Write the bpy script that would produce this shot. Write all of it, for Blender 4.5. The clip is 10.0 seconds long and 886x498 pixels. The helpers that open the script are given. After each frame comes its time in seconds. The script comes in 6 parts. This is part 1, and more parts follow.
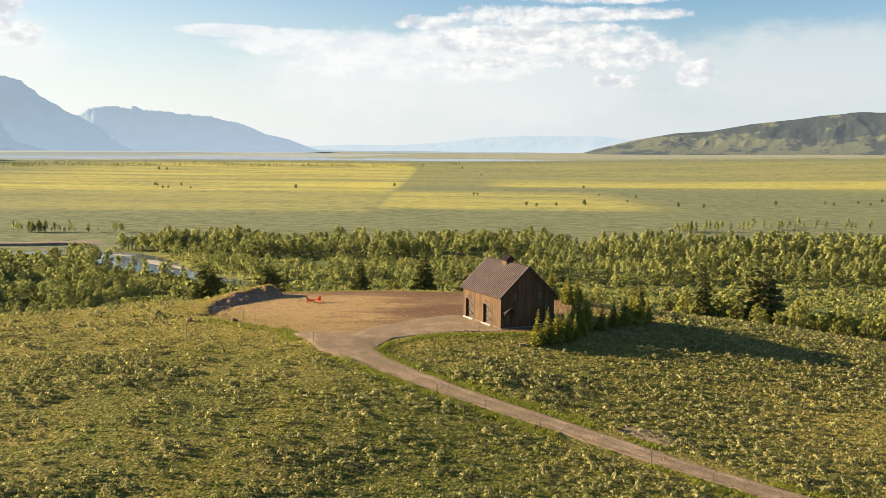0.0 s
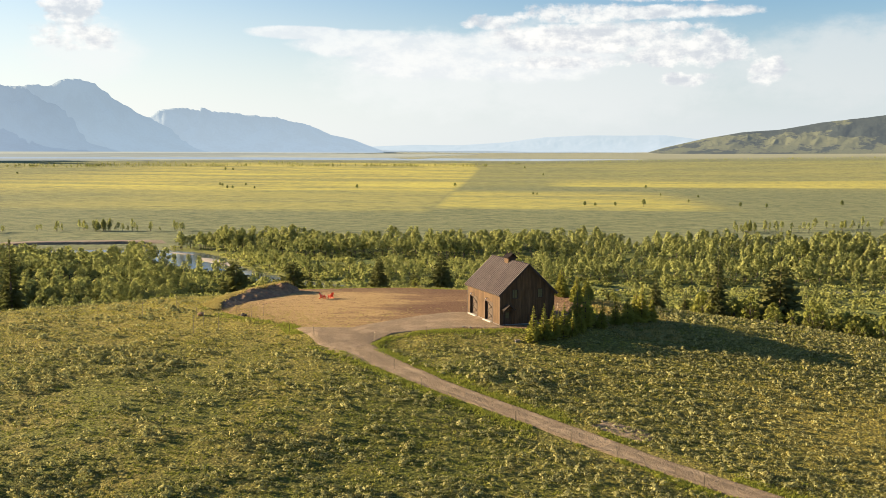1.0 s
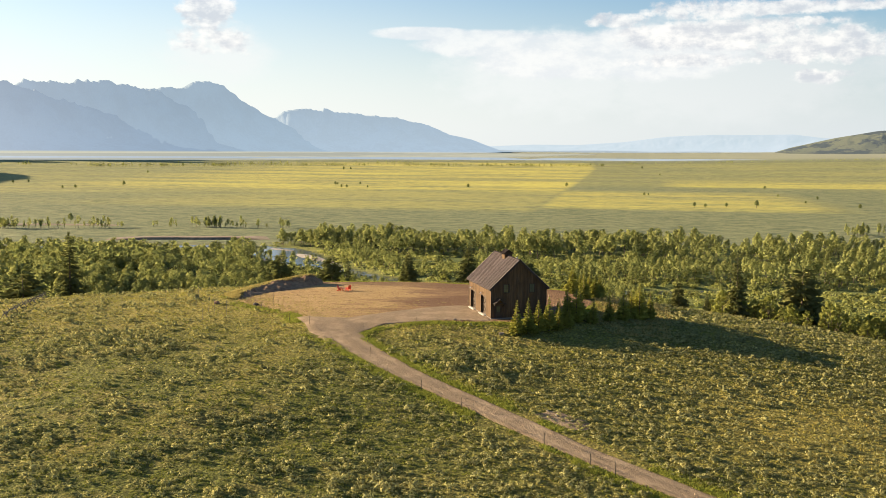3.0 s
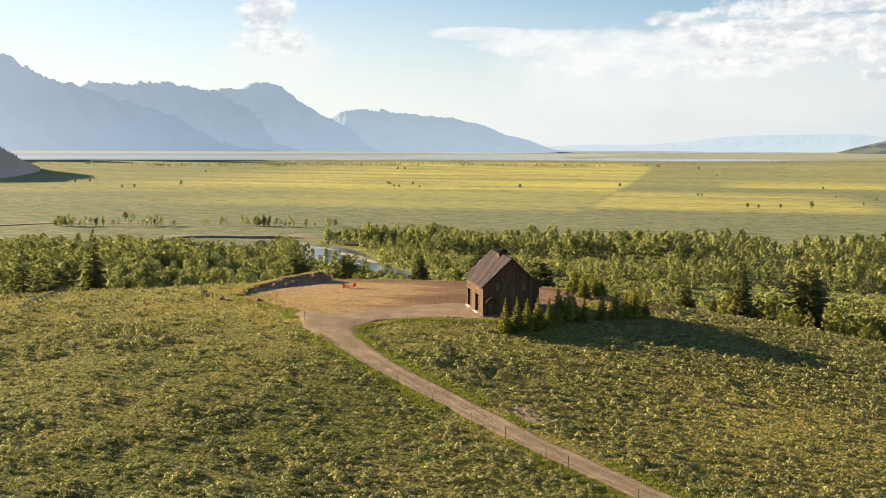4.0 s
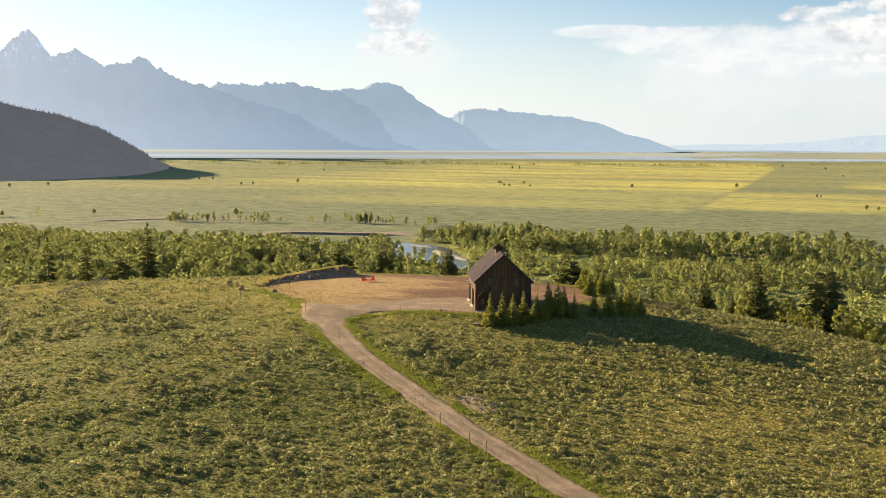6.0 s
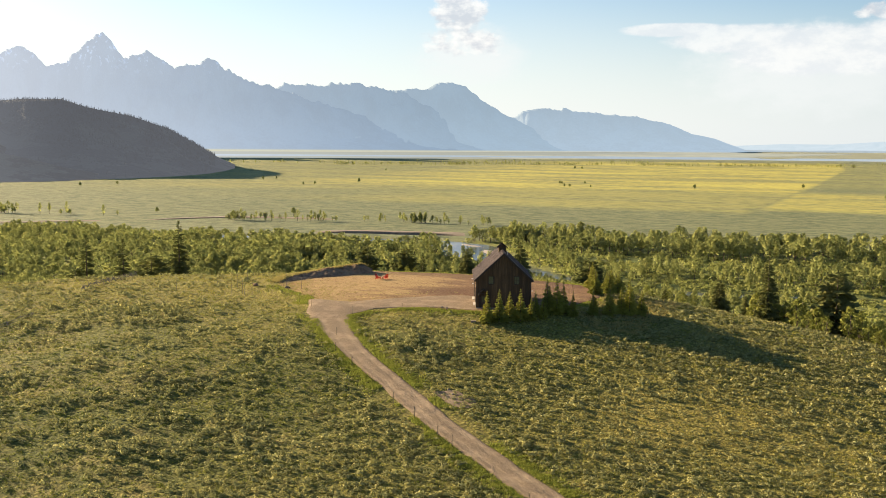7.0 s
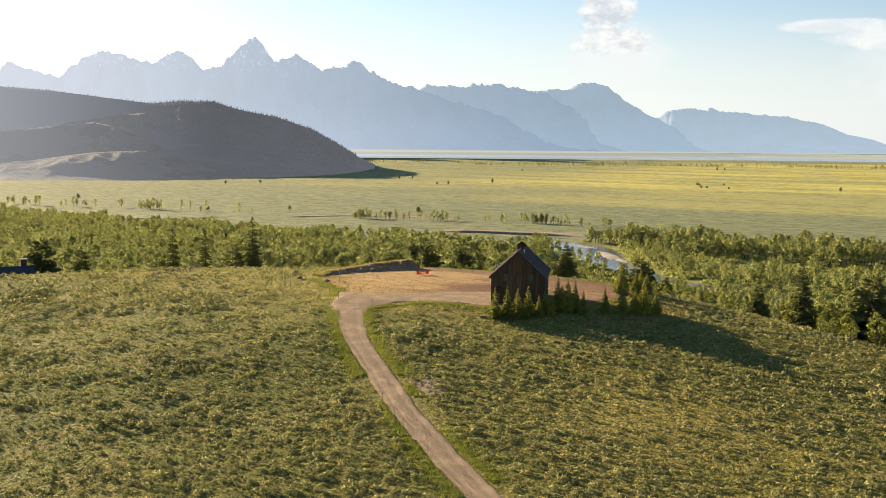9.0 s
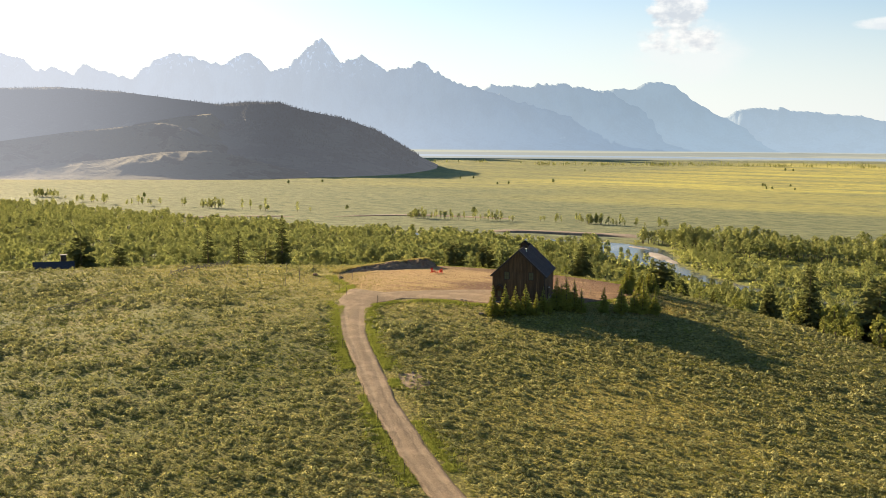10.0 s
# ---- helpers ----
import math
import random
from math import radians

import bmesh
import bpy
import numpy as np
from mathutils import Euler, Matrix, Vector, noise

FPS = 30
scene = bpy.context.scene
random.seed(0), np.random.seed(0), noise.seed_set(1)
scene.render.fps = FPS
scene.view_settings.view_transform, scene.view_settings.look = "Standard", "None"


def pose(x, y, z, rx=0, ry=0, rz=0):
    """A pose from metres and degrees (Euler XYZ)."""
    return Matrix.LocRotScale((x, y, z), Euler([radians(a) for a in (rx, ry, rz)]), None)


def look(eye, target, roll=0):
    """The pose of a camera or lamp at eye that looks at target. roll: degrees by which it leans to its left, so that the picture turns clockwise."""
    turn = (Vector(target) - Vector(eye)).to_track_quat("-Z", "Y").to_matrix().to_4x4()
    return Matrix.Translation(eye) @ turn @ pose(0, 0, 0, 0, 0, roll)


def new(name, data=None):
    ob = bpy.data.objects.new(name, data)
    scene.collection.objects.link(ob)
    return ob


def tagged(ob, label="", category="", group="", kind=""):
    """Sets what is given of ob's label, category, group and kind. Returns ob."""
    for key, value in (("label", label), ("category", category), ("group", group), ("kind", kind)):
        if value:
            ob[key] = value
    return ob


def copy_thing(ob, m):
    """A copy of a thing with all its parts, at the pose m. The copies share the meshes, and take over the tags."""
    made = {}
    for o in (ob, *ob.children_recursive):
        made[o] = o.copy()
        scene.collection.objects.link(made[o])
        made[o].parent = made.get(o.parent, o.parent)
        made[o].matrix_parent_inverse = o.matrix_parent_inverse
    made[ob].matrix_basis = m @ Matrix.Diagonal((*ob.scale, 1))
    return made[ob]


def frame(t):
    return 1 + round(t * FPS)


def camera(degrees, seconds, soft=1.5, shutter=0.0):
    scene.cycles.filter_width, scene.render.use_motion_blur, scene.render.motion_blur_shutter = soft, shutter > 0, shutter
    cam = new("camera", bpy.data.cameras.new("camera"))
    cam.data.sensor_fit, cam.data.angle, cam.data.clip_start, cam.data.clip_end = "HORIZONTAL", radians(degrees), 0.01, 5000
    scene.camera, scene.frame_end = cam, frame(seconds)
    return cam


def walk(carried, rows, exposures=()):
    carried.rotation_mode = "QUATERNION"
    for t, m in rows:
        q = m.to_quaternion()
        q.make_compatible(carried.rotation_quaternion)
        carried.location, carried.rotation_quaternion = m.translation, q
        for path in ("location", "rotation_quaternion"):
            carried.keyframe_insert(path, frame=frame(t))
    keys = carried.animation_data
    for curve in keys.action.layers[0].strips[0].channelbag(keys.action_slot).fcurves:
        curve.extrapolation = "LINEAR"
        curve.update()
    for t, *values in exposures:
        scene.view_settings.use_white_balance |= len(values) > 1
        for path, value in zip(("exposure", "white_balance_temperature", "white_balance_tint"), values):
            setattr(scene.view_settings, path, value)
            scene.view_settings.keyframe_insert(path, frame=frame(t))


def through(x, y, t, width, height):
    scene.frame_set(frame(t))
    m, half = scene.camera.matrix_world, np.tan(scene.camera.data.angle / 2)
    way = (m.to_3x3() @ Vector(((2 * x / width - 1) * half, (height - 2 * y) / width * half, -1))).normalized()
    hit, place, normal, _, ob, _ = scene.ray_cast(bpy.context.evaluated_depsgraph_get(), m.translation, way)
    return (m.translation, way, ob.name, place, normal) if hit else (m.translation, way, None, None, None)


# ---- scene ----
cam = camera(48.6, 10.0, soft=0.8)
PATH = [
    (0, (-6.903, 2.435, 25.795), (-6.924, 4.425, 25.595), 0.5),
    (0.5, (-2.117, 1.297, 25.794), (-2.206, 3.285, 25.594), 0.4),
    (1, (2.72, 0.166, 25.784), (2.566, 2.15, 25.583), 0.3),
    (1.5, (7.594, -0.878, 25.8), (7.375, 1.1, 25.598), 0.3),
    (2, (12.452, -1.791, 25.764), (12.171, 0.179, 25.563), 0.3),
    (2.5, (17.333, -2.384, 25.727), (16.994, -0.424, 25.525), 0.3),
    (4, (32.502, -3.26, 25.791), (31.992, -1.337, 25.588), 0.3),
    (4.5, (37.528, -3.239, 25.787), (36.965, -1.331, 25.583), 0.3),
    (5, (42.651, -3.094, 25.81), (42.032, -1.203, 25.606), 0.4),
    (5.5, (47.817, -2.789, 25.847), (47.135, -0.92, 25.642), 0.4),
    (7, (63.495, -0.731, 26.002), (62.631, 1.061, 25.795), 0.4),
    (7.5, (68.738, 0.202, 26.041), (67.808, 1.96, 25.834), 0.4),
    (8, (73.953, 1.335, 26.091), (72.958, 3.058, 25.883), 0.4),
    (8.5, (79.217, 2.69, 26.151), (78.158, 4.374, 25.942), 0.5),
    (9, (84.521, 4.166, 26.223), (83.405, 5.813, 26.015), 0.5),
    (9.5, (89.867, 5.808, 26.316), (88.697, 7.417, 26.107), 0.5),
    (10, (95.21, 7.566, 26.388), (93.986, 9.134, 26.179), 0.5),
]
walk(cam, [(t, look(eye, target, roll)) for t, eye, target, roll in PATH])

# ---- light ----
SUN = Vector((-0.954, 0.1415, 0.2637)).normalized()
SUN_EL = math.asin(SUN.z)
SUN_ROT = math.atan2(SUN.x, SUN.y)
sun = new("sun", bpy.data.lights.new("sun", "SUN"))
sun.data.energy, sun.data.angle, sun.data.color = 5.5, radians(0.6), (1.0, 0.78, 0.495)
sun.matrix_world = look((0, 0, 300), Vector((0, 0, 300)) - SUN)
scene.view_settings.exposure = 1.75


class Nodes:
    """A short way to write node trees."""

    def __init__(self, tree):
        self.t = tree
        tree.nodes.clear()

    def n(self, kind, **props):
        node = self.t.nodes.new(kind)
        for k, v in props.items():
            if k == "operation":
                node.operation = v
            elif k == "blend_type":
                node.blend_type = v
            elif k == "data_type":
                node.data_type = v
            elif k == "interpolation":
                node.interpolation_type = v
            elif k == "attribute":
                node.attribute_name = v
            elif k == "feature":
                node.feature = v
        return node

    def put(self, value, socket):
        if isinstance(value, bpy.types.NodeSocket):
            self.t.links.new(value, socket)
        elif value is not None:
            if socket.type == "RGBA" and len(value) == 3:
                value = (*value, 1)
            socket.default_value = value

    def math(self, op, a, b=None, c=None, clamp=False):
        node = self.n("ShaderNodeMath", operation=op)
        node.use_clamp = clamp
        for k, v in enumerate((a, b, c)):
            if v is not None:
                self.put(v, node.inputs[k])
        return node.outputs[0]

    def mix(self, f, a, b, blend="MIX"):
        node = self.n("ShaderNodeMix", data_type="RGBA", blend_type=blend)
        self.put(f, node.inputs[0])
        self.put(a, node.inputs[6])
        self.put(b, node.inputs[7])
        return node.outputs[2]

    def noise(self, vec, scale, detail=4.0, rough=0.55, distort=0.0):
        node = self.n("ShaderNodeTexNoise")
        self.put(vec, node.inputs["Vector"])
        self.put(float(scale), node.inputs["Scale"])
        self.put(float(detail), node.inputs["Detail"])
        self.put(float(rough), node.inputs["Roughness"])
        self.put(float(distort), node.inputs["Distortion"])
        return node.outputs[0]

    def step(self, v, lo, hi, a=0.0, b=1.0):
        node = self.n("ShaderNodeMapRange", interpolation="SMOOTHSTEP")
        self.put(v, node.inputs[0])
        for k, q in enumerate((lo, hi, a, b)):
            node.inputs[k + 1].default_value = q
        return node.outputs[0]

    def vec(self, v, scale=(1, 1, 1), loc=(0, 0, 0), rot=(0, 0, 0)):
        node = self.n("ShaderNodeMapping")
        self.put(v, node.inputs[0])
        node.inputs["Scale"].default_value = scale
        node.inputs["Location"].default_value = loc
        node.inputs["Rotation"].default_value = rot
        return node.outputs[0]

    def coord(self, which="Object"):
        return self.n("ShaderNodeTexCoord").outputs[which]

    def position(self):
        return self.n("ShaderNodeNewGeometry").outputs["Position"]

    def island(self):
        return self.n("ShaderNodeNewGeometry").outputs["Random Per Island"]

    def bump(self, height, strength=0.5, distance=0.05):
        node = self.n("ShaderNodeBump")
        node.inputs["Strength"].default_value = strength
        node.inputs["Distance"].default_value = distance
        self.put(height, node.inputs["Height"])
        return node.outputs[0]


# ---- sky: clear evening blue with an anvil, heaped clouds and haze ----
world = bpy.data.worlds.new("sky")
scene.world = world
world.use_nodes = True
w = Nodes(world.node_tree)
sky = w.n("ShaderNodeTexSky")
sky.sky_type = "NISHITA"
sky.sun_disc = False
sky.sun_elevation, sky.sun_rotation = SUN_EL, SUN_ROT
sky.air_density, sky.dust_density, sky.ozone_density = 1.0, 1.2, 1.0
SKY_STRENGTH = 0.11
way = w.n("ShaderNodeSeparateXYZ")
w.put(w.coord("Generated"), way.inputs[0])
az = w.math("MULTIPLY", w.math("ARCTAN2", w.math("MULTIPLY", way.outputs[0], -1.0), way.outputs[1]), 57.2958)
el = w.math("MULTIPLY", w.math("ARCSINE", way.outputs[2]), 57.2958)
pair = w.n("ShaderNodeCombineXYZ")
w.put(az, pair.inputs[0])
w.put(el, pair.inputs[1])
flat = pair.outputs[0]
wob = w.math("SUBTRACT", w.noise(w.vec(flat, (0.5, 0.9, 1)), 1.0, 7, 0.62), 0.5)
fine = w.math("SUBTRACT", w.noise(w.vec(flat, (0.8, 1.1, 1), (7, 3, 0)), 1.0, 8, 0.62), 0.5)


def blobs(rows):
    total = None
    for a, e, wa, we, strength in rows:
        dx = w.math("DIVIDE", w.math("SUBTRACT", az, a), wa)
        dy = w.math("DIVIDE", w.math("SUBTRACT", el, e), we)
        d = w.math("SUBTRACT", 1.0, w.math("ADD", w.math("MULTIPLY", dx, dx), w.math("MULTIPLY", dy, dy)))
        d = w.math("MULTIPLY", w.math("MAXIMUM", d, -1.0), strength)
        total = d if total is None else w.math("MAXIMUM", total, d)
    return total


anvil = blobs([(12.6, 6.55, 3.2, 0.42, 1.0), (9.0, 6.0, 4.4, 0.85, 1.0), (5.0, 5.3, 5.4, 1.45, 1.0), (0.0, 5.4, 6.0, 1.6, 1.0)])
veil = blobs([(5.0, 4.2, 7.0, 2.4, 0.8), (-4.0, 4.4, 9.0, 3.2, 1.0), (-22.0, 4.6, 13.0, 2.5, 1.0), (24.2, 5.2, 3.2, 1.6, 0.7)])
heap = blobs([(-4.0, 6.3, 6.5, 0.95, 1.0), (-9.5, 5.6, 4.2, 1.0, 1.0), (-8.0, 7.7, 5.5, 0.45, 1.0), (-10.6, 5.9, 1.5, 1.0, 1.0), (-8.6, 5.2, 2.6, 0.6, 1.0), (-13.6, 4.4, 1.15, 0.85, 1.0), (-9.3, 4.0, 1.8, 0.42, 0.9), (-1.5, 6.6, 4.4, 0.55, 0.9),
              (-3.5, 7.7, 4.6, 0.6, 0.9), (1.6, 7.2, 2.0, 0.5, 0.8), (-2.5, 5.0, 4.5, 0.45, 0.8), (-9.0, 8.6, 5.0, 0.4, 0.9), (-7.0, 6.9, 4.0, 0.35, 0.8),
              (24.9, 7.6, 1.7, 1.8, 1.0), (24.5, 6.0, 2.6, 0.9, 0.75)])
veil_f = w.step(w.math("ADD", veil, w.math("MULTIPLY", wob, 1.5)), -0.35, 0.75)
anvil_f = w.step(w.math("ADD", anvil, w.math("MULTIPLY", wob, 0.9)), -0.12, 0.42)
heap_f = w.step(w.math("ADD", heap, w.math("MULTIPLY", fine, 3.0)), -0.05, 0.7)
lit = w.step(w.math("ADD", w.noise(w.vec(flat, (0.8, 1.1, 1), (7.25, 3.4, 0)), 1.0, 8, 0.62), w.math("MULTIPLY", w.noise(w.vec(flat, (0.5, 1.6, 1), (2, 5, 0)), 1.0, 4), 0.5)), 0.60, 0.92, 1.0, 0.0)
base = w.mix(1.0, sky.outputs[0], (SKY_STRENGTH * 1.05, SKY_STRENGTH * 1.34, SKY_STRENGTH * 1.66), "MULTIPLY")
turned = w.math("MULTIPLY", w.math("SUBTRACT", az, math.degrees(-SUN_ROT)), 0.0174533)
sunny = w.math("ADD", w.math("MULTIPLY", w.math("COSINE", turned), 0.5), 0.5)
haze = w.mix(w.step(sunny, 0.05, 0.36), (0.30, 0.36, 0.46), w.mix(w.step(sunny, 0.34, 0.9), (0.76, 0.82, 0.86), (1.05, 1.06, 1.02)))
low = w.math("ADD", w.step(el, 0.5, 9.0, 1.0, 0.0), w.math("MULTIPLY", w.step(sunny, 0.45, 0.8), w.math("SUBTRACT", w.step(el, 0.5, 13.0, 1.0, 0.0), w.step(el, 0.5, 9.0, 1.0, 0.0))))
base = w.mix(w.math("MULTIPLY", low, 0.88), base, haze)
grey = w.mix(w.step(az, -24.0, 12.0), (0.76, 0.80, 0.81), (0.93, 0.95, 0.94))
base = w.mix(w.math("MULTIPLY", veil_f, 0.72), base, grey)
base = w.mix(w.math("MULTIPLY", anvil_f, 0.75), base, w.mix(w.step(wob, -0.12, 0.14), (0.84, 0.87, 0.90), (1.0, 1.0, 0.98)))
base = w.mix(w.math("MULTIPLY", heap_f, 0.85), base, w.mix(lit, (0.68, 0.71, 0.76), (1.06, 1.04, 1.0)))
back = w.n("ShaderNodeBackground")
w.put(base, back.inputs[0])
back.inputs[1].default_value = 0.30
out = w.n("ShaderNodeOutputWorld")
w.put(back.outputs[0], out.inputs[0])

# ---- materials ----


def material(name, build):
    m = bpy.data.materials.new(name)
    m.use_nodes = True
    k = Nodes(m.node_tree)
    surface = build(k)
    o = k.n("ShaderNodeOutputMaterial")
    k.put(surface, o.inputs[0])
    return m


def shade(k, colour, rough=0.8, metal=0.0, normal=None, spec=0.3):
    p = k.n("ShaderNodeBsdfPrincipled")
    k.put(colour, p.inputs["Base Color"])
    k.put(rough, p.inputs["Roughness"])
    k.put(metal, p.inputs["Metallic"])
    p.inputs["Specular IOR Level"].default_value = spec
    if normal is not None:
        k.put(normal, p.inputs["Normal"])
    return p.outputs[0]


def leafy(dark, light, patch=0.05, through=0.35, warm=None, many=False, soft=0.65, vary=0.4):
    def build(k):
        own = k.n("ShaderNodeAttribute", attribute="tone").outputs["Fac"] if many else k.n("ShaderNodeObjectInfo").outputs["Random"]
        f = k.math("ADD", k.math("MULTIPLY", k.island(), 0.3), k.math("MULTIPLY", k.noise(k.position(), patch, 3), 0.55))
        f = k.math("ADD", f, k.math("MULTIPLY", k.math("SUBTRACT", own, 0.35), vary), clamp=True)
        colour = k.mix(f, dark, light)
        if warm:
            colour = k.mix(k.step(k.noise(k.position(), patch * 2.7, 2), 0.52, 0.68), colour, warm)
        d = k.n("ShaderNodeBsdfDiffuse")
        k.put(colour, d.inputs[0])
        tr = k.n("ShaderNodeBsdfTranslucent")
        k.put(k.mix(0.35, colour, (0.33, 0.39, 0.11)), tr.inputs[0])
        if soft:
            turn_ = k.n("ShaderNodeVectorTransform")
            turn_.vector_type, turn_.convert_from, turn_.convert_to = "NORMAL", "OBJECT", "WORLD"
            k.put(k.n("ShaderNodeAttribute", attribute="puff").outputs["Vector"], turn_.inputs[0])
            out_ = turn_.outputs[0]
            own_n = k.n("ShaderNodeNewGeometry").outputs["Normal"]
            blend = k.n("ShaderNodeMix", data_type="VECTOR")
            blend.inputs[0].default_value = soft
            k.put(own_n, blend.inputs[4])
            k.put(out_, blend.inputs[5])
            unit = k.n("ShaderNodeVectorMath", operation="NORMALIZE")
            k.put(blend.outputs[1], unit.inputs[0])
            k.put(unit.outputs[0], d.inputs["Normal"])
            k.put(unit.outputs[0], tr.inputs["Normal"])
        m = k.n("ShaderNodeMixShader")
        m.inputs[0].default_value = through
        k.put(d.outputs[0], m.inputs[1])
        k.put(tr.outputs[0], m.inputs[2])
        return m.outputs[0]
    return build


def grainy(a, b, scale=6.0, rough=0.85, bump=0.3, stretch=(1, 1, 1), metal=0.0, spec=0.3, second=None):
    def build(k):
        c = k.vec(k.coord(), stretch)
        g = k.noise(c, scale, 6, 0.6)
        broad = k.noise(c, scale * 0.13, 3)
        f = k.math("ADD", k.math("MULTIPLY", g, 0.6), k.math("MULTIPLY", broad, 0.5), clamp=True)
        colour = k.mix(k.step(f, 0.3, 0.8), a, b)
        if second:
            colour = k.mix(k.math("MULTIPLY", k.island(), 0.75), colour, second)
        return shade(k, colour, rough, metal, k.bump(g, bump, 0.02), spec)
    return build


def ground_look(k):
    pos = k.position()
    zone = k.n("ShaderNodeAttribute", attribute="zone")
    sep = k.n("ShaderNodeSeparateColor")
    k.put(zone.outputs["Color"], sep.inputs[0])
    flower, wood, bare = sep.outputs[0], sep.outputs[1], sep.outputs[2]
    fine = k.noise(pos, 2.2, 7, 0.75)
    mid = k.noise(pos, 0.16, 5, 0.6)
    broad = k.noise(pos, 0.028, 4, 0.55)
    cells = k.n("ShaderNodeTexVoronoi")
    k.put(k.mix(0.25, pos, k.n("ShaderNodeTexNoise").outputs["Color"], "ADD"), cells.inputs["Vector"])
    cells.inputs["Scale"].default_value = 2.1
    dome = k.step(cells.outputs["Distance"], 0.62, 0.08)
    # shade between grass clumps put into the colour: darker where domes fall off
    tone = k.math("ADD", k.math("MULTIPLY", dome, 0.22), k.math("MULTIPLY", fine, 0.85))
    grass = k.mix(k.step(tone, 0.28, 0.8), (0.05, 0.056, 0.013), (0.195, 0.20, 0.041))
    dry = k.mix(k.step(tone, 0.28, 0.8), (0.16, 0.125, 0.04), (0.46, 0.36, 0.115))
    near = k.mix(k.math("MULTIPLY", k.step(k.math("ADD", k.math("MULTIPLY", mid, 0.6), k.math("MULTIPLY", broad, 0.5)), 0.52, 0.68), 0.5), grass, dry)
    near = k.mix(k.math("MULTIPLY", flower, 0.85), near, k.mix(k.step(tone, 0.28, 0.8), (0.135, 0.112, 0.028), (0.40, 0.325, 0.08)))
    near = k.mix(k.math("MULTIPLY", wood, 0.9), near, k.mix(k.step(tone, 0.28, 0.8), (0.05, 0.068, 0.018), (0.15, 0.165, 0.04)))
    wide = k.noise(k.vec(pos, (0.0022, 0.011, 0.01)), 1.0, 6, 0.62)
    streak = k.noise(k.vec(pos, (0.05, 0.075, 0.05)), 1.0, 8, 0.75)
    dots = k.noise(k.vec(pos, (0.11, 0.16, 0.1)), 1.0, 5, 0.8)
    sage = k.mix(k.step(k.math("ADD", k.math("MULTIPLY", streak, 0.5), k.math("MULTIPLY", dots, 0.5)), 0.38, 0.6), (0.09, 0.108, 0.058), (0.21, 0.218, 0.112))
    bloom = k.mix(k.step(streak, 0.3, 0.65), (0.32, 0.30, 0.09), (0.50, 0.43, 0.10))
    far = k.mix(k.math("MULTIPLY", flower, k.step(k.math("ADD", wide, k.math("MULTIPLY", streak, 0.45)), 0.56, 0.86, 0.25, 1.0)), sage, bloom)
    far = k.mix(wood, far, k.mix(k.step(streak, 0.35, 0.65), (0.078, 0.10, 0.03), (0.19, 0.195, 0.058)))
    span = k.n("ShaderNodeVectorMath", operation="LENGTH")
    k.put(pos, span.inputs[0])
    # far plain: pale dry land, with distance haze mixed into its colour
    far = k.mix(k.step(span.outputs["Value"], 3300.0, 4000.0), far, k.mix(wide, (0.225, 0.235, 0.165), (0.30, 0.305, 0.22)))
    dist = k.n("ShaderNodeSeparateXYZ")
    k.put(pos, dist.inputs[0])
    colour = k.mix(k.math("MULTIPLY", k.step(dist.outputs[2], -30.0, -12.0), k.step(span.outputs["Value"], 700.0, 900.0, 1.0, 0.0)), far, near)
    earth = k.mix(fine, (0.13, 0.075, 0.042), (0.30, 0.19, 0.11))
    colour = k.mix(bare, colour, earth)
    return shade(k, colour, 0.95, 0, k.bump(k.math("ADD", k.math("ADD", fine, k.math("MULTIPLY", mid, 2.0)), k.math("MULTIPLY", dome, 0.35)), 1.0, 0.28), 0.1)


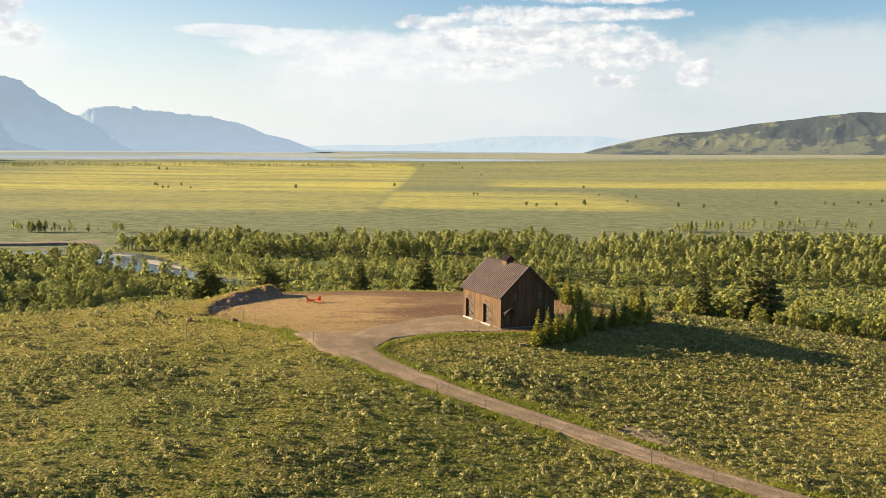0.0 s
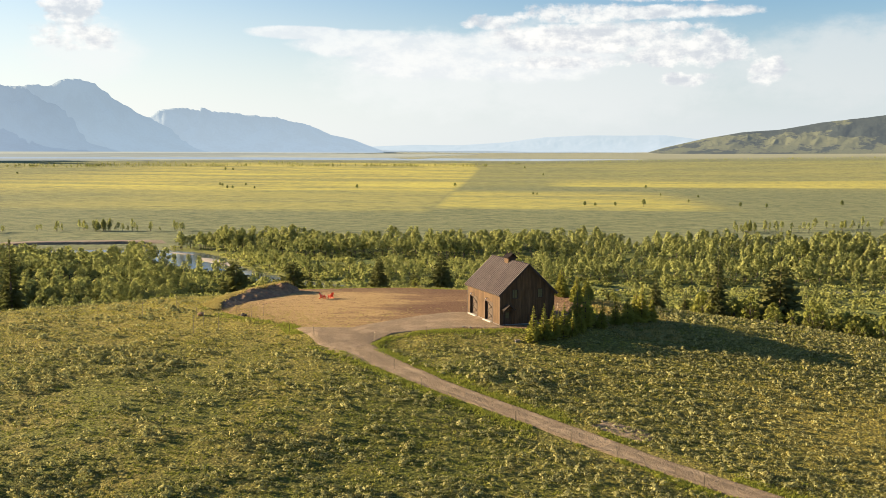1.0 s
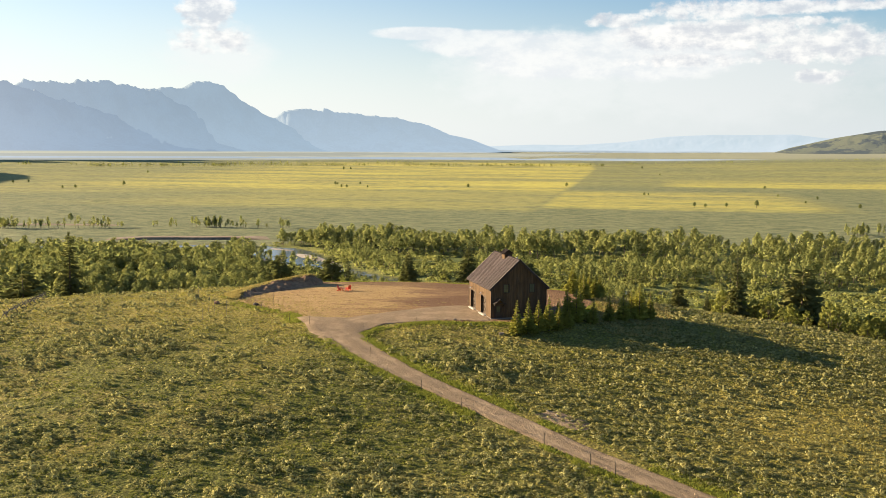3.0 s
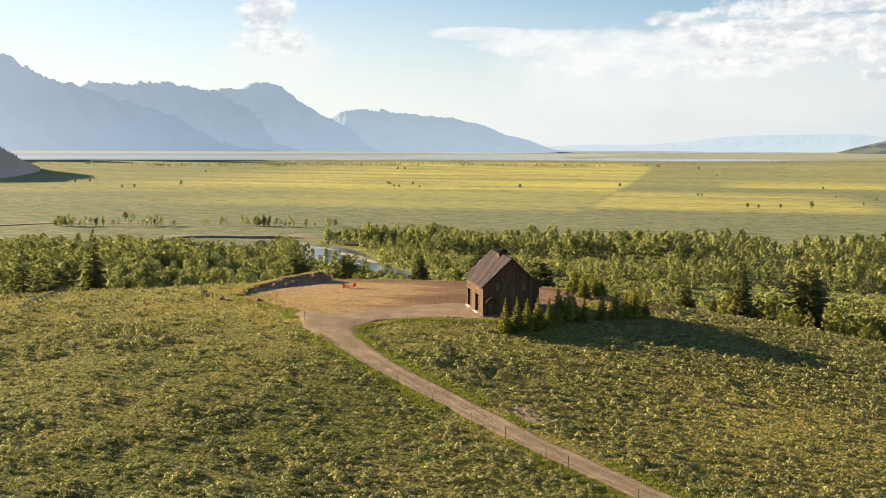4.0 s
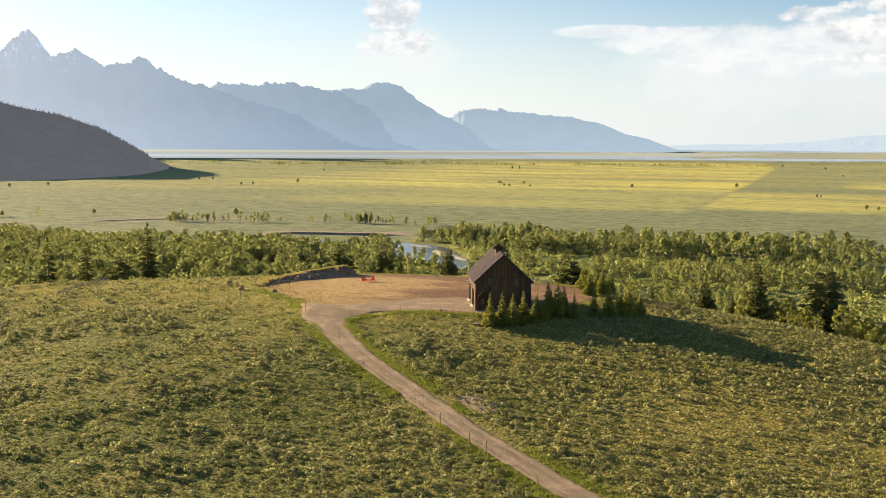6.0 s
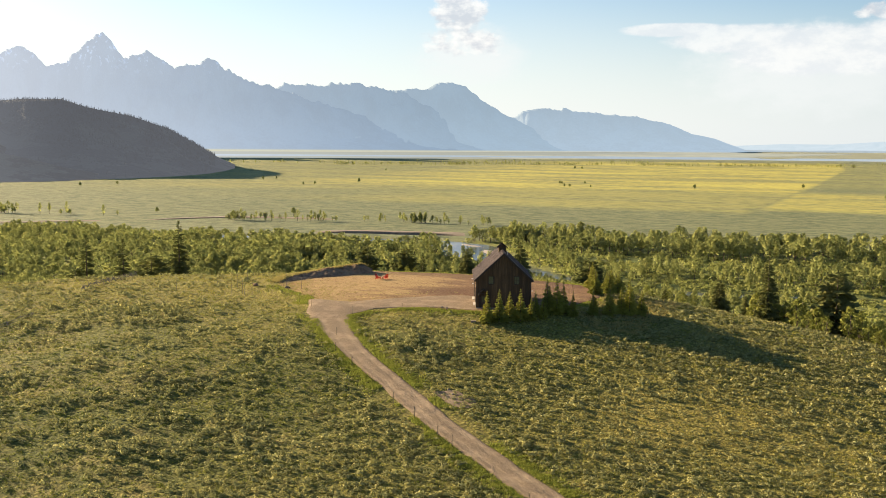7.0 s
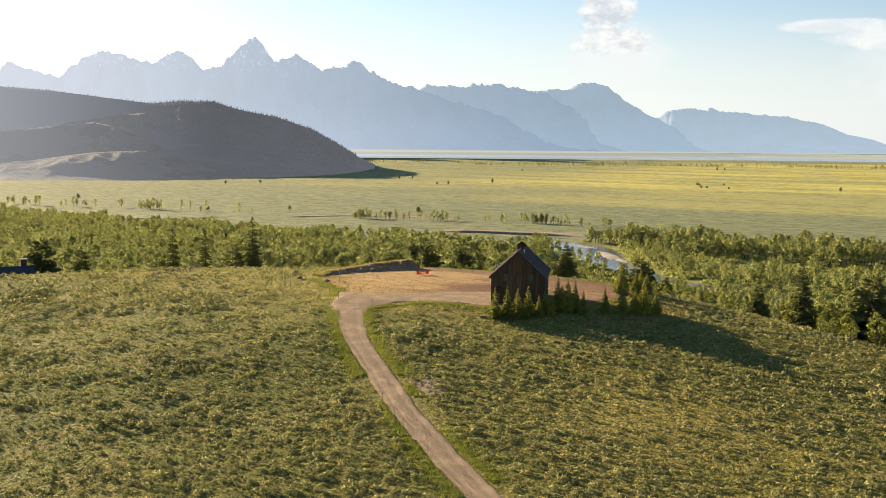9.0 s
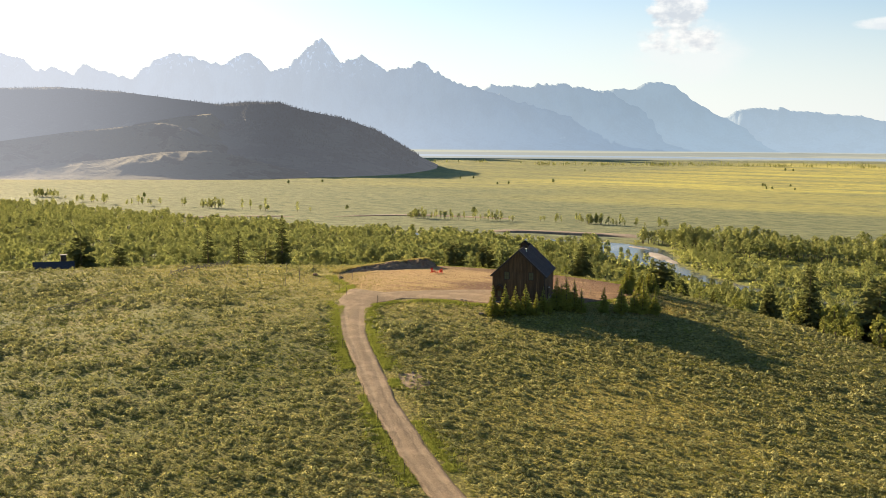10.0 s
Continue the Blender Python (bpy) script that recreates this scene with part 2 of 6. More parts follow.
def soil_look(k):
    pos = k.position()
    fine = k.noise(pos, 3.0, 7, 0.75)
    mid = k.noise(k.vec(pos, (0.10, 0.32, 0.3), rot=(0, 0, 0.15)), 1.0, 6, 0.65)
    broad = k.noise(pos, 0.06, 4, 0.6)
    place = k.n("ShaderNodeSeparateXYZ")
    k.put(pos, place.inputs[0])
    # straw lies thickest over the western half of the pad
    west = k.step(place.outputs[0], -34.0, -6.0, 0.18, -0.2)
    soil = k.mix(k.step(fine, 0.3, 0.7), (0.135, 0.078, 0.045), (0.30, 0.182, 0.103))
    straw = k.mix(k.step(fine, 0.3, 0.7), (0.30, 0.20, 0.09), (0.56, 0.39, 0.18))
    f = k.math("ADD", k.math("ADD", mid, k.math("MULTIPLY", broad, 0.5)), west)
    colour = k.mix(k.math("MULTIPLY", k.step(f, 0.50, 0.86), 0.9), soil, straw)
    furrow = k.noise(k.vec(pos, (0.22, 2.0, 1), rot=(0, 0, -0.15)), 1.0, 6, 0.72)
    colour = k.mix(k.math("MULTIPLY", k.step(furrow, 0.53, 0.66), 0.5), colour, (0.115, 0.068, 0.042))
    colour = k.mix(k.math("MULTIPLY", k.step(k.noise(pos, 0.6, 6, 0.75), 0.53, 0.64), 0.5), colour, (0.11, 0.064, 0.04))
    # fresh-dug darker earth beside the barn and along the far rim, ragged at its edges
    ragged = k.math("MULTIPLY", k.math("SUBTRACT", k.noise(k.vec(pos, (0.09, 0.28, 0.3), rot=(0, 0, -0.12)), 1.0, 6, 0.7), 0.5), 2.6)
    ex = k.math("DIVIDE", k.math("ADD", place.outputs[0], 6.0), 15.0)
    ey = k.math("DIVIDE", k.math("SUBTRACT", place.outputs[1], 158.0), 8.0)
    dug = k.math("SUBTRACT", 1.0, k.math("ADD", k.math("MULTIPLY", ex, ex), k.math("MULTIPLY", ey, ey)))
    dug = k.math("MAXIMUM", dug, k.step(place.outputs[1], 166.0, 180.0, -1.0, 0.9))
    dug = k.step(k.math("ADD", dug, ragged), -0.1, 0.7)
    colour = k.mix(k.math("MULTIPLY", dug, 0.8), colour, k.mix(k.step(fine, 0.3, 0.7), (0.10, 0.055, 0.034), (0.215, 0.125, 0.078)))
    return shade(k, colour, 0.95, 0, k.bump(k.math("ADD", k.math("ADD", fine, mid), furrow), 1.0, 0.5), 0.1)


def gravel_look(k):
    pos = k.position()
    fine = k.noise(pos, 7.0, 6, 0.75)
    mid = k.noise(pos, 0.35, 5, 0.6)
    colour = k.mix(k.step(fine, 0.3, 0.72), (0.145, 0.104, 0.066), (0.31, 0.228, 0.147))
    colour = k.mix(k.math("MULTIPLY", k.step(mid, 0.45, 0.65), 0.6), colour, (0.345, 0.255, 0.165))
    coarse = k.noise(k.vec(pos, (0.9, 0.55, 1), rot=(0, 0, 0.6)), 1.0, 6, 0.72)
    colour = k.mix(k.math("MULTIPLY", k.step(coarse, 0.5, 0.66), 0.55), colour, (0.20, 0.143, 0.09))
    worn = k.math("ABSOLUTE", k.n("ShaderNodeAttribute", attribute="across").outputs["Fac"])
    track = k.math("MULTIPLY", k.step(worn, 0.22, 0.38), k.step(worn, 0.48, 0.66, 1.0, 0.0))
    colour = k.mix(k.math("MULTIPLY", track, k.step(mid, 0.3, 0.6, 0.05, 0.3)), colour, (0.36, 0.272, 0.178))
    colour = k.mix(k.math("MULTIPLY", k.step(worn, 0.75, 1.0), 0.5), colour, (0.15, 0.11, 0.06))
    return shade(k, colour, 0.95, 0, k.bump(k.math("ADD", fine, coarse), 0.9, 0.12), 0.1)


def water_look(k):
    pos = k.position()
    ripple = k.noise(k.vec(pos, (0.5, 0.16, 1), rot=(0, 0, 0.6)), 1.0, 6, 0.65)
    p = k.n("ShaderNodeBsdfPrincipled")
    k.put(k.mix(k.step(k.noise(k.vec(pos, (0.05, 0.02, 1), rot=(0, 0, 0.6)), 1.0, 5, 0.7), 0.5, 0.66), (0.05, 0.06, 0.06), (0.22, 0.21, 0.18)), p.inputs["Base Color"])
    p.inputs["Roughness"].default_value = 0.2
    k.put(k.bump(ripple, 0.22, 0.2), p.inputs["Normal"])
    return p.outputs[0]


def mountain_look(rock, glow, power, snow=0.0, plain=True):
    """Distant range seen through miles of bright air: a backdrop with that haze painted as emission."""
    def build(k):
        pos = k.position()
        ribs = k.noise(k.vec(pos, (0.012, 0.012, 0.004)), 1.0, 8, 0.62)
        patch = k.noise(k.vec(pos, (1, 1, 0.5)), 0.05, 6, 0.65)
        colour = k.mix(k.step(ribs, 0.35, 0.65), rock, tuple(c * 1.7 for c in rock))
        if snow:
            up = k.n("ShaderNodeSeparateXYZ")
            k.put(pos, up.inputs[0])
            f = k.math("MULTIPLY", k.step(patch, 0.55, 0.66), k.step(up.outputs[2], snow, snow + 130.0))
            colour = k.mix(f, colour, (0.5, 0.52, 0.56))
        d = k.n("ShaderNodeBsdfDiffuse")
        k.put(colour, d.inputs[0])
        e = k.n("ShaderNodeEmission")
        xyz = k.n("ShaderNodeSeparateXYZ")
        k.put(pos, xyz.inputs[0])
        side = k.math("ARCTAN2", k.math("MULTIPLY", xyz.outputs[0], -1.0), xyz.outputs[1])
        # painted haze turns brighter and whiter toward the sun
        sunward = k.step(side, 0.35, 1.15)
        # the low foot of a range gets a pale straw haze glow
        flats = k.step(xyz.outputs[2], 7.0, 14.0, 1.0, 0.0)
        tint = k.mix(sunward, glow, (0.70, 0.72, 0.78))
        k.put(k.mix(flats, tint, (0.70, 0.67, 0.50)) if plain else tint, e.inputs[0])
        # haze emission strongest low down
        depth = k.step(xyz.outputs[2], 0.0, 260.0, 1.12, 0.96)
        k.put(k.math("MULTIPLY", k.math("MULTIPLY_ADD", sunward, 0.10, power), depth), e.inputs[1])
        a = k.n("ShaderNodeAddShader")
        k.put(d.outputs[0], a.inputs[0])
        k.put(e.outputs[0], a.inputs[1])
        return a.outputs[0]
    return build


def hill_look(forest, grass, amount, shift=0.0, air=((0.4, 0.4, 0.4), 0.0), sunward=0.0, crest=None):
    def build(k):
        pos = k.position()
        g = k.noise(k.vec(pos, (1, 1, 2.0), (shift, 0, 0)), 0.009, 8, 0.66)
        f = k.noise(pos, 0.05, 5, 0.7)
        xyz = k.n("ShaderNodeSeparateXYZ")
        k.put(pos, xyz.inputs[0])
        if crest:
            g = k.math("SUBTRACT", g, k.step(xyz.outputs[2], crest, crest + 60.0, 0.0, 0.17))
        m = k.step(k.math("ADD", g, k.math("MULTIPLY", f, 0.16)), amount, amount + 0.07)
        colour = k.mix(m, k.mix(f, tuple(c * 0.6 for c in forest), tuple(c * 1.4 for c in forest)), k.mix(f, tuple(c * 0.75 for c in grass), tuple(c * 1.2 for c in grass)))
        # haze in front of the hill painted as emission, stronger toward the sun
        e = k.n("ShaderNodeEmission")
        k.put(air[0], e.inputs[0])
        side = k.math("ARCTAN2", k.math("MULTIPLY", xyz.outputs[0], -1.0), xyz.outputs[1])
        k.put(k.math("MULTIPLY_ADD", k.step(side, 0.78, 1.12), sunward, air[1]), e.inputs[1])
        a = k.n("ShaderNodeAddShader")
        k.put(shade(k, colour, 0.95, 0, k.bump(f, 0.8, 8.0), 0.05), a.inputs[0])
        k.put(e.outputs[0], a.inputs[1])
        return a.outputs[0]
    return build


def board_look(a, b, c):
    """Weathered vertical boards, each with its own tone, streaked along the grain."""
    def build(k):
        streak = k.noise(k.vec(k.coord(), (9, 9, 0.5)), 1.0, 6, 0.65)
        stain = k.noise(k.coord(), 0.5, 4)
        colour = k.mix(k.step(streak, 0.3, 0.7), a, b)
        colour = k.mix(k.math("MULTIPLY", k.island(), 0.65), colour, c)
        colour = k.mix(k.math("MULTIPLY", k.step(stain, 0.5, 0.75), 0.35), colour, tuple(q * 0.55 for q in a))
        return shade(k, colour, 0.85, 0, k.bump(streak, 0.4, 0.01), 0.1)
    return build


M = {}
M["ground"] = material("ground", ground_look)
M["soil"] = material("graded soil", soil_look)
M["gravel"] = material("gravel", gravel_look)
M["water"] = material("river water", water_look)
M["cobble"] = material("river cobble", grainy((0.19, 0.16, 0.13), (0.38, 0.33, 0.275), 0.6, 0.9, 0.6))
# for each range: rock colour, then the tint and strength of its painted haze
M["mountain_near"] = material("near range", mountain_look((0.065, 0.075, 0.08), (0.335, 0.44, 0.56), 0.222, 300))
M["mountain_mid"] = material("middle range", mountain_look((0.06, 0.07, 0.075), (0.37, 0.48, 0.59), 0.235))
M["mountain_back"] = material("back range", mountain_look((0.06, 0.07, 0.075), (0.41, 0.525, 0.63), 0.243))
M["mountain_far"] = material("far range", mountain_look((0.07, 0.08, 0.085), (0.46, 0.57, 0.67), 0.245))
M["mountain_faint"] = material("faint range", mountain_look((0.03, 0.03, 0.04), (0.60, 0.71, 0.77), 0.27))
# hill colours, each with a painted haze tint and strength
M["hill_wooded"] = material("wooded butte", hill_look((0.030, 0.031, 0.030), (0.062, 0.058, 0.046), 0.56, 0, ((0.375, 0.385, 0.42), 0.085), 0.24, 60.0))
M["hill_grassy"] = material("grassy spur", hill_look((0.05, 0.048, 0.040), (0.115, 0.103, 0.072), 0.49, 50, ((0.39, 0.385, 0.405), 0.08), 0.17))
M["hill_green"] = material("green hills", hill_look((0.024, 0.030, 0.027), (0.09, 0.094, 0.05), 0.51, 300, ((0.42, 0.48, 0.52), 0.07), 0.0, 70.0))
# emission stands in for haze above the far flats
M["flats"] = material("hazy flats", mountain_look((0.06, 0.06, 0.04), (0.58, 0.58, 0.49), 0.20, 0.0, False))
# terrace takes the same painted haze glow
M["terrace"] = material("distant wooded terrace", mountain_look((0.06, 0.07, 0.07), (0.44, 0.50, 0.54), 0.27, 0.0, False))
M["sage"] = material("sagebrush", leafy((0.158, 0.156, 0.062), (0.415, 0.388, 0.168), 0.11, 0.28, (0.36, 0.328, 0.13), True, 0.66, 0.5))
M["tuft"] = material("meadow grass", leafy((0.10, 0.115, 0.017), (0.262, 0.262, 0.04), 0.07, 0.28, (0.33, 0.285, 0.068), True, 0.35))
M["dry"] = material("dry grass", leafy((0.28, 0.20, 0.07), (0.52, 0.40, 0.16), 0.3, 0.4, None, True, 0.25))
M["gold"] = material("golden grass", leafy((0.245, 0.21, 0.042), (0.42, 0.35, 0.086), 0.07, 0.4, (0.46, 0.37, 0.11), True, 0.35))
M["verge"] = material("lush verge grass", leafy((0.18, 0.20, 0.03), (0.36, 0.35, 0.062), 0.2, 0.4, None, True, 0.25))
M["cottonwood"] = material("cottonwood leaves", leafy((0.23, 0.245, 0.088), (0.43, 0.435, 0.148), 0.02, 0.48, None, True, 0.78, 0.6))
M["willow"] = material("willow leaves", leafy((0.24, 0.26, 0.062), (0.48, 0.46, 0.115), 0.06, 0.6, None, False, 0.6))
M["brush"] = material("brush leaves", leafy((0.225, 0.235, 0.07), (0.43, 0.43, 0.135), 0.03, 0.5, None, True, 0.7, 0.6))
M["field_leaf"] = material("field tree leaves", leafy((0.15, 0.17, 0.07), (0.30, 0.32, 0.13), 0.02, 0.5, None, False, 0.4))
M["spruce"] = material("spruce needles", leafy((0.066, 0.072, 0.029), (0.20, 0.19, 0.066), 0.3, 0.3, None, False, 0.45))
# dark needles plus the butte's painted haze glow
M["spruce_hazed"] = material("far spruce needles", hill_look((0.024, 0.025, 0.024), (0.036, 0.036, 0.032), 0.5, 0, ((0.375, 0.385, 0.42), 0.078), 0.24))
M["young_spruce"] = material("young spruce needles", leafy((0.14, 0.155, 0.035), (0.46, 0.41, 0.08), 0.5, 0.42, None, False, 0.4))
M["bark"] = material("bark", grainy((0.07, 0.055, 0.04), (0.17, 0.13, 0.10), 6, 0.95, 0.6, (1, 1, 0.3)))
M["board"] = material("barn boards", board_look((0.082, 0.051, 0.028), (0.160, 0.099, 0.052), (0.05, 0.034, 0.023)))
M["board_door"] = material("door boards", board_look((0.075, 0.055, 0.04), (0.125, 0.094, 0.068), (0.055, 0.042, 0.034)))
M["dark_wood"] = material("dark timber", grainy((0.03, 0.022, 0.017), (0.07, 0.05, 0.037), 8, 0.75, 0.3, (1, 1, 0.4)))
M["pale_wood"] = material("pale timber", grainy((0.30, 0.22, 0.14), (0.48, 0.37, 0.25), 8, 0.8, 0.2))
# one metal in two tones: sunlit rib and shaded pan contrast put into colour
M["roof"] = material("bronze metal roof", grainy((0.024, 0.019, 0.019), (0.042, 0.034, 0.033), 1.5, 0.8, 0.05, metal=0.0, spec=0.03))
M["rib"] = material("sun-toned roof rib metal", grainy((0.10, 0.08, 0.078), (0.14, 0.113, 0.108), 1.5, 0.8, 0.05, metal=0.0, spec=0.03))
M["sill"] = material("pale sill", grainy((0.38, 0.34, 0.29), (0.5, 0.46, 0.4), 3, 0.9, 0.2))
M["edge"] = material("pale metal edge", grainy((0.20, 0.17, 0.155), (0.28, 0.24, 0.22), 1.5, 0.7, 0.05, spec=0.1))
M["concrete"] = material("concrete", grainy((0.17, 0.155, 0.14), (0.28, 0.26, 0.24), 3, 0.9, 0.3))
M["black"] = material("black metal", grainy((0.012, 0.012, 0.012), (0.03, 0.03, 0.03), 9, 0.45, 0.05, metal=0.6))
M["steel"] = material("galvanised steel", grainy((0.45, 0.45, 0.45), (0.6, 0.6, 0.6), 9, 0.35, 0.05, metal=0.9))
M["glass"] = material("window glass", lambda k: shade(k, (0.10, 0.105, 0.065), 0.12, 0, None, 0.4))
M["red"] = material("red paint", grainy((0.52, 0.045, 0.015), (0.66, 0.07, 0.022), 3, 0.45, 0.05))
M["post"] = material("rusty fence post", grainy((0.06, 0.05, 0.035), (0.16, 0.13, 0.09), 9, 0.8, 0.3))
M["log"] = material("grey log", grainy((0.10, 0.085, 0.07), (0.24, 0.21, 0.18), 6, 0.9, 0.5, (1, 1, 1)))
M["rock"] = material("stone", grainy((0.12, 0.10, 0.08), (0.26, 0.225, 0.19), 3, 0.9, 0.8))
M["mound"] = material("dug earth", grainy((0.11, 0.064, 0.037), (0.31, 0.19, 0.105), 1.6, 0.95, 1.0))
M["bank"] = material("eroded bank", grainy((0.11, 0.08, 0.055), (0.27, 0.20, 0.135), 0.3, 0.95, 0.6))
M["shingle"] = material("dark shingle roof", grainy((0.035, 0.036, 0.04), (0.06, 0.062, 0.067), 3, 0.9, 0.4, spec=0.1))
M["stucco"] = material("pale wall", grainy((0.45, 0.43, 0.40), (0.6, 0.58, 0.54), 3, 0.9, 0.2))
M["tarp"] = material("green tarp", grainy((0.02, 0.09, 0.07), (0.04, 0.14, 0.11), 4, 0.6, 0.3))

# ---- mesh helpers ----
rng = np.random.default_rng(5)


def mesh_of(name, verts, quads, mat, smooth=False):
    """A mesh from arrays: verts (n, 3) and faces (m, 3 or 4)."""
    verts, quads = np.asarray(verts, np.float32), np.asarray(quads, np.int32)
    me = bpy.data.meshes.new(name)
    me.vertices.add(len(verts))
    me.vertices.foreach_set("co", verts.ravel())
    m, k = quads.shape
    me.loops.add(m * k)
    me.loops.foreach_set("vertex_index", quads.ravel())
    me.polygons.add(m)
    me.polygons.foreach_set("loop_start", np.arange(0, m * k, k, dtype=np.int32))
    me.polygons.foreach_set("loop_total", np.full(m, k, np.int32))
    me.polygons.foreach_set("use_smooth", np.full(m, smooth))
    me.materials.append(mat)
    me.update(calc_edges=True)
    return me


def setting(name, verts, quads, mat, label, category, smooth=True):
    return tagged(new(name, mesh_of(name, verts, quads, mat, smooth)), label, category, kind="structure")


def grid_faces(rows, cols):
    i = np.arange(rows - 1)[:, None] * cols + np.arange(cols - 1)[None, :]
    return np.stack([i, i + 1, i + cols + 1, i + cols], -1).reshape(-1, 4)


def part(name, bm, mat, parent, label="", smooth=False):
    me = bpy.data.meshes.new(name)
    bm.to_mesh(me)
    bm.free()
    me.materials.append(mat)
    if smooth:
        me.polygons.foreach_set("use_smooth", np.full(len(me.polygons), True))
    ob = new(name, me)
    ob.parent = parent
    return tagged(ob, label)


def thing(name, label, category, group="", m=None):
    ob = new(name)
    ob.empty_display_size = 0.3
    if m is not None:
        ob.matrix_basis = m
    return tagged(ob, label, category, group)


def box(bm, x0, x1, y0, y1, z0, z1, m=None, bevel=0.0):
    r = bmesh.ops.create_cube(bm, size=1.0, matrix=Matrix.Translation(((x0 + x1) / 2, (y0 + y1) / 2, (z0 + z1) / 2)) @ Matrix.Diagonal((x1 - x0, y1 - y0, z1 - z0, 1)))
    vs = r["verts"]
    if bevel:
        es = list({e for v in vs for e in v.link_edges})
        vs = list({v for f in bmesh.ops.bevel(bm, geom=es, offset=bevel, segments=1, affect="EDGES")["faces"] for v in f.verts} | {v for v in vs if v.is_valid})
    if m is not None:
        bmesh.ops.transform(bm, matrix=m, verts=vs)
    return vs


def boxes(*rows, m=None, bevel=0.0):
    bm = bmesh.new()
    for r in rows:
        box(bm, *r, m=m, bevel=bevel)
    return bm


def beam(bm, a, b, wide, deep, up=(0, 0, 1)):
    """A square bar from a to b."""
    a, b = Vector(a), Vector(b)
    d = b - a
    side = d.cross(Vector(up)).normalized()
    top = side.cross(d).normalized()
    vs = [bm.verts.new(p + side * (sx * wide / 2) + top * (sz * deep / 2)) for p in (a, b) for sx, sz in ((-1, -1), (1, -1), (1, 1), (-1, 1))]
    for f in ((0, 1, 2, 3), (7, 6, 5, 4), (0, 4, 5, 1), (1, 5, 6, 2), (2, 6, 7, 3), (3, 7, 4, 0)):
        bm.faces.new([vs[k] for k in f])
    return bm


def tube(bm, a, b, ra, rb, seg=8):
    a, b = Vector(a), Vector(b)
    d = (b - a).normalized()
    side = d.orthogonal().normalized()
    other = d.cross(side)
    rings = []
    for p, r in ((a, ra), (b, rb)):
        rings.append([bm.verts.new(p + (side * math.cos(q) + other * math.sin(q)) * r) for q in (2 * math.pi * k / seg for k in range(seg))])
    for k in range(seg):
        bm.faces.new((rings[0][k], rings[0][(k + 1) % seg], rings[1][(k + 1) % seg], rings[1][k]))
    bm.faces.new(rings[0][::-1])
    bm.faces.new(rings[1])
    return bm


# ---- the lie of the land ----
TABLE = rng.random((256, 256))


def vnoise(x, y, scale, octaves=4, gain=0.5):
    """Smooth fractal noise in -1..1."""
    total, amp, norm = 0.0, 1.0, 0.0
    x, y = np.asarray(x, float) / scale, np.asarray(y, float) / scale
    for o in range(octaves):
        u, v = x + 17.3 * o, y + 9.1 * o
        i, j = np.floor(u).astype(int), np.floor(v).astype(int)
        f, g = u - i, v - j
        f, g = f * f * (3 - 2 * f), g * g * (3 - 2 * g)
        a, b = TABLE[i & 255, j & 255], TABLE[(i + 1) & 255, j & 255]
        c, d = TABLE[i & 255, (j + 1) & 255], TABLE[(i + 1) & 255, (j + 1) & 255]
        total = total + amp * ((a * (1 - f) + b * f) * (1 - g) + (c * (1 - f) + d * f) * g)
        norm += amp
        amp *= gain
        x, y = x * 2.03, y * 2.03
    return total / norm * 2 - 1


def smooth(v, lo, hi):
    t = np.clip((np.asarray(v, float) - lo) / (hi - lo), 0, 1)
    return t * t * (3 - 2 * t)


def to_line(x, y, line):
    """Distance to a bent line, and how far along it the nearest place is."""
    x, y = np.asarray(x, float), np.asarray(y, float)
    best, along, run = np.full(x.shape, 1e9), np.zeros(x.shape), 0.0
    for (ax, ay), (bx, by) in zip(line, line[1:]):
        L = math.hypot(bx - ax, by - ay)
        t = np.clip(((x - ax) * (bx - ax) + (y - ay) * (by - ay)) / (L * L), 0, 1)
        d = np.hypot(x - ax - t * (bx - ax), y - ay - t * (by - ay))
        along = np.where(d < best, run + t * L, along)
        best = np.minimum(best, d)
        run += L
    return best, along


def inside(x, y, poly):
    """Signed distance to a polygon, positive inside."""
    x, y = np.asarray(x, float), np.asarray(y, float)
    d, _ = to_line(x, y, [*poly, poly[0]])
    odd = np.zeros(x.shape, bool)
    for (ax, ay), (bx, by) in zip(poly, [*poly[1:], poly[0]]):
        if ay != by:
            odd ^= ((ay > y) != (by > y)) & (x < (bx - ax) * (y - ay) / (by - ay) + ax)
    return np.where(odd, d, -d)


def bend(points, step=1.0):
    """A smooth line through the points, as many short ones."""
    p = [Vector(q) for q in points]
    p = [p[0] * 2 - p[1], *p, p[-1] * 2 - p[-2]]
    made = []
    for a, b, c, d in zip(p, p[1:], p[2:], p[3:]):
        n = max(2, int((c - b).length / step))
        for k in range(n):
            t = k / n
            made.append(0.5 * (2 * b + (c - a) * t + (2 * a - 5 * b + 4 * c - d) * t * t + (3 * b - a - 3 * c + d) * t ** 3))
    return [tuple(q) for q in (*made, p[-2])]


def woods_edge(x):
    """How far north the riverside woods reach."""
    return np.interp(x, [-1000, -960, -818, -708, -601, -548, -498, -432, -353, -300, -262, -225, -200, 40, 300, 420, 560], [540, 560, 600, 590, 545, 560, 585, 600, 618, 616, 618, 700, 712, 728, 722, 735, 735])


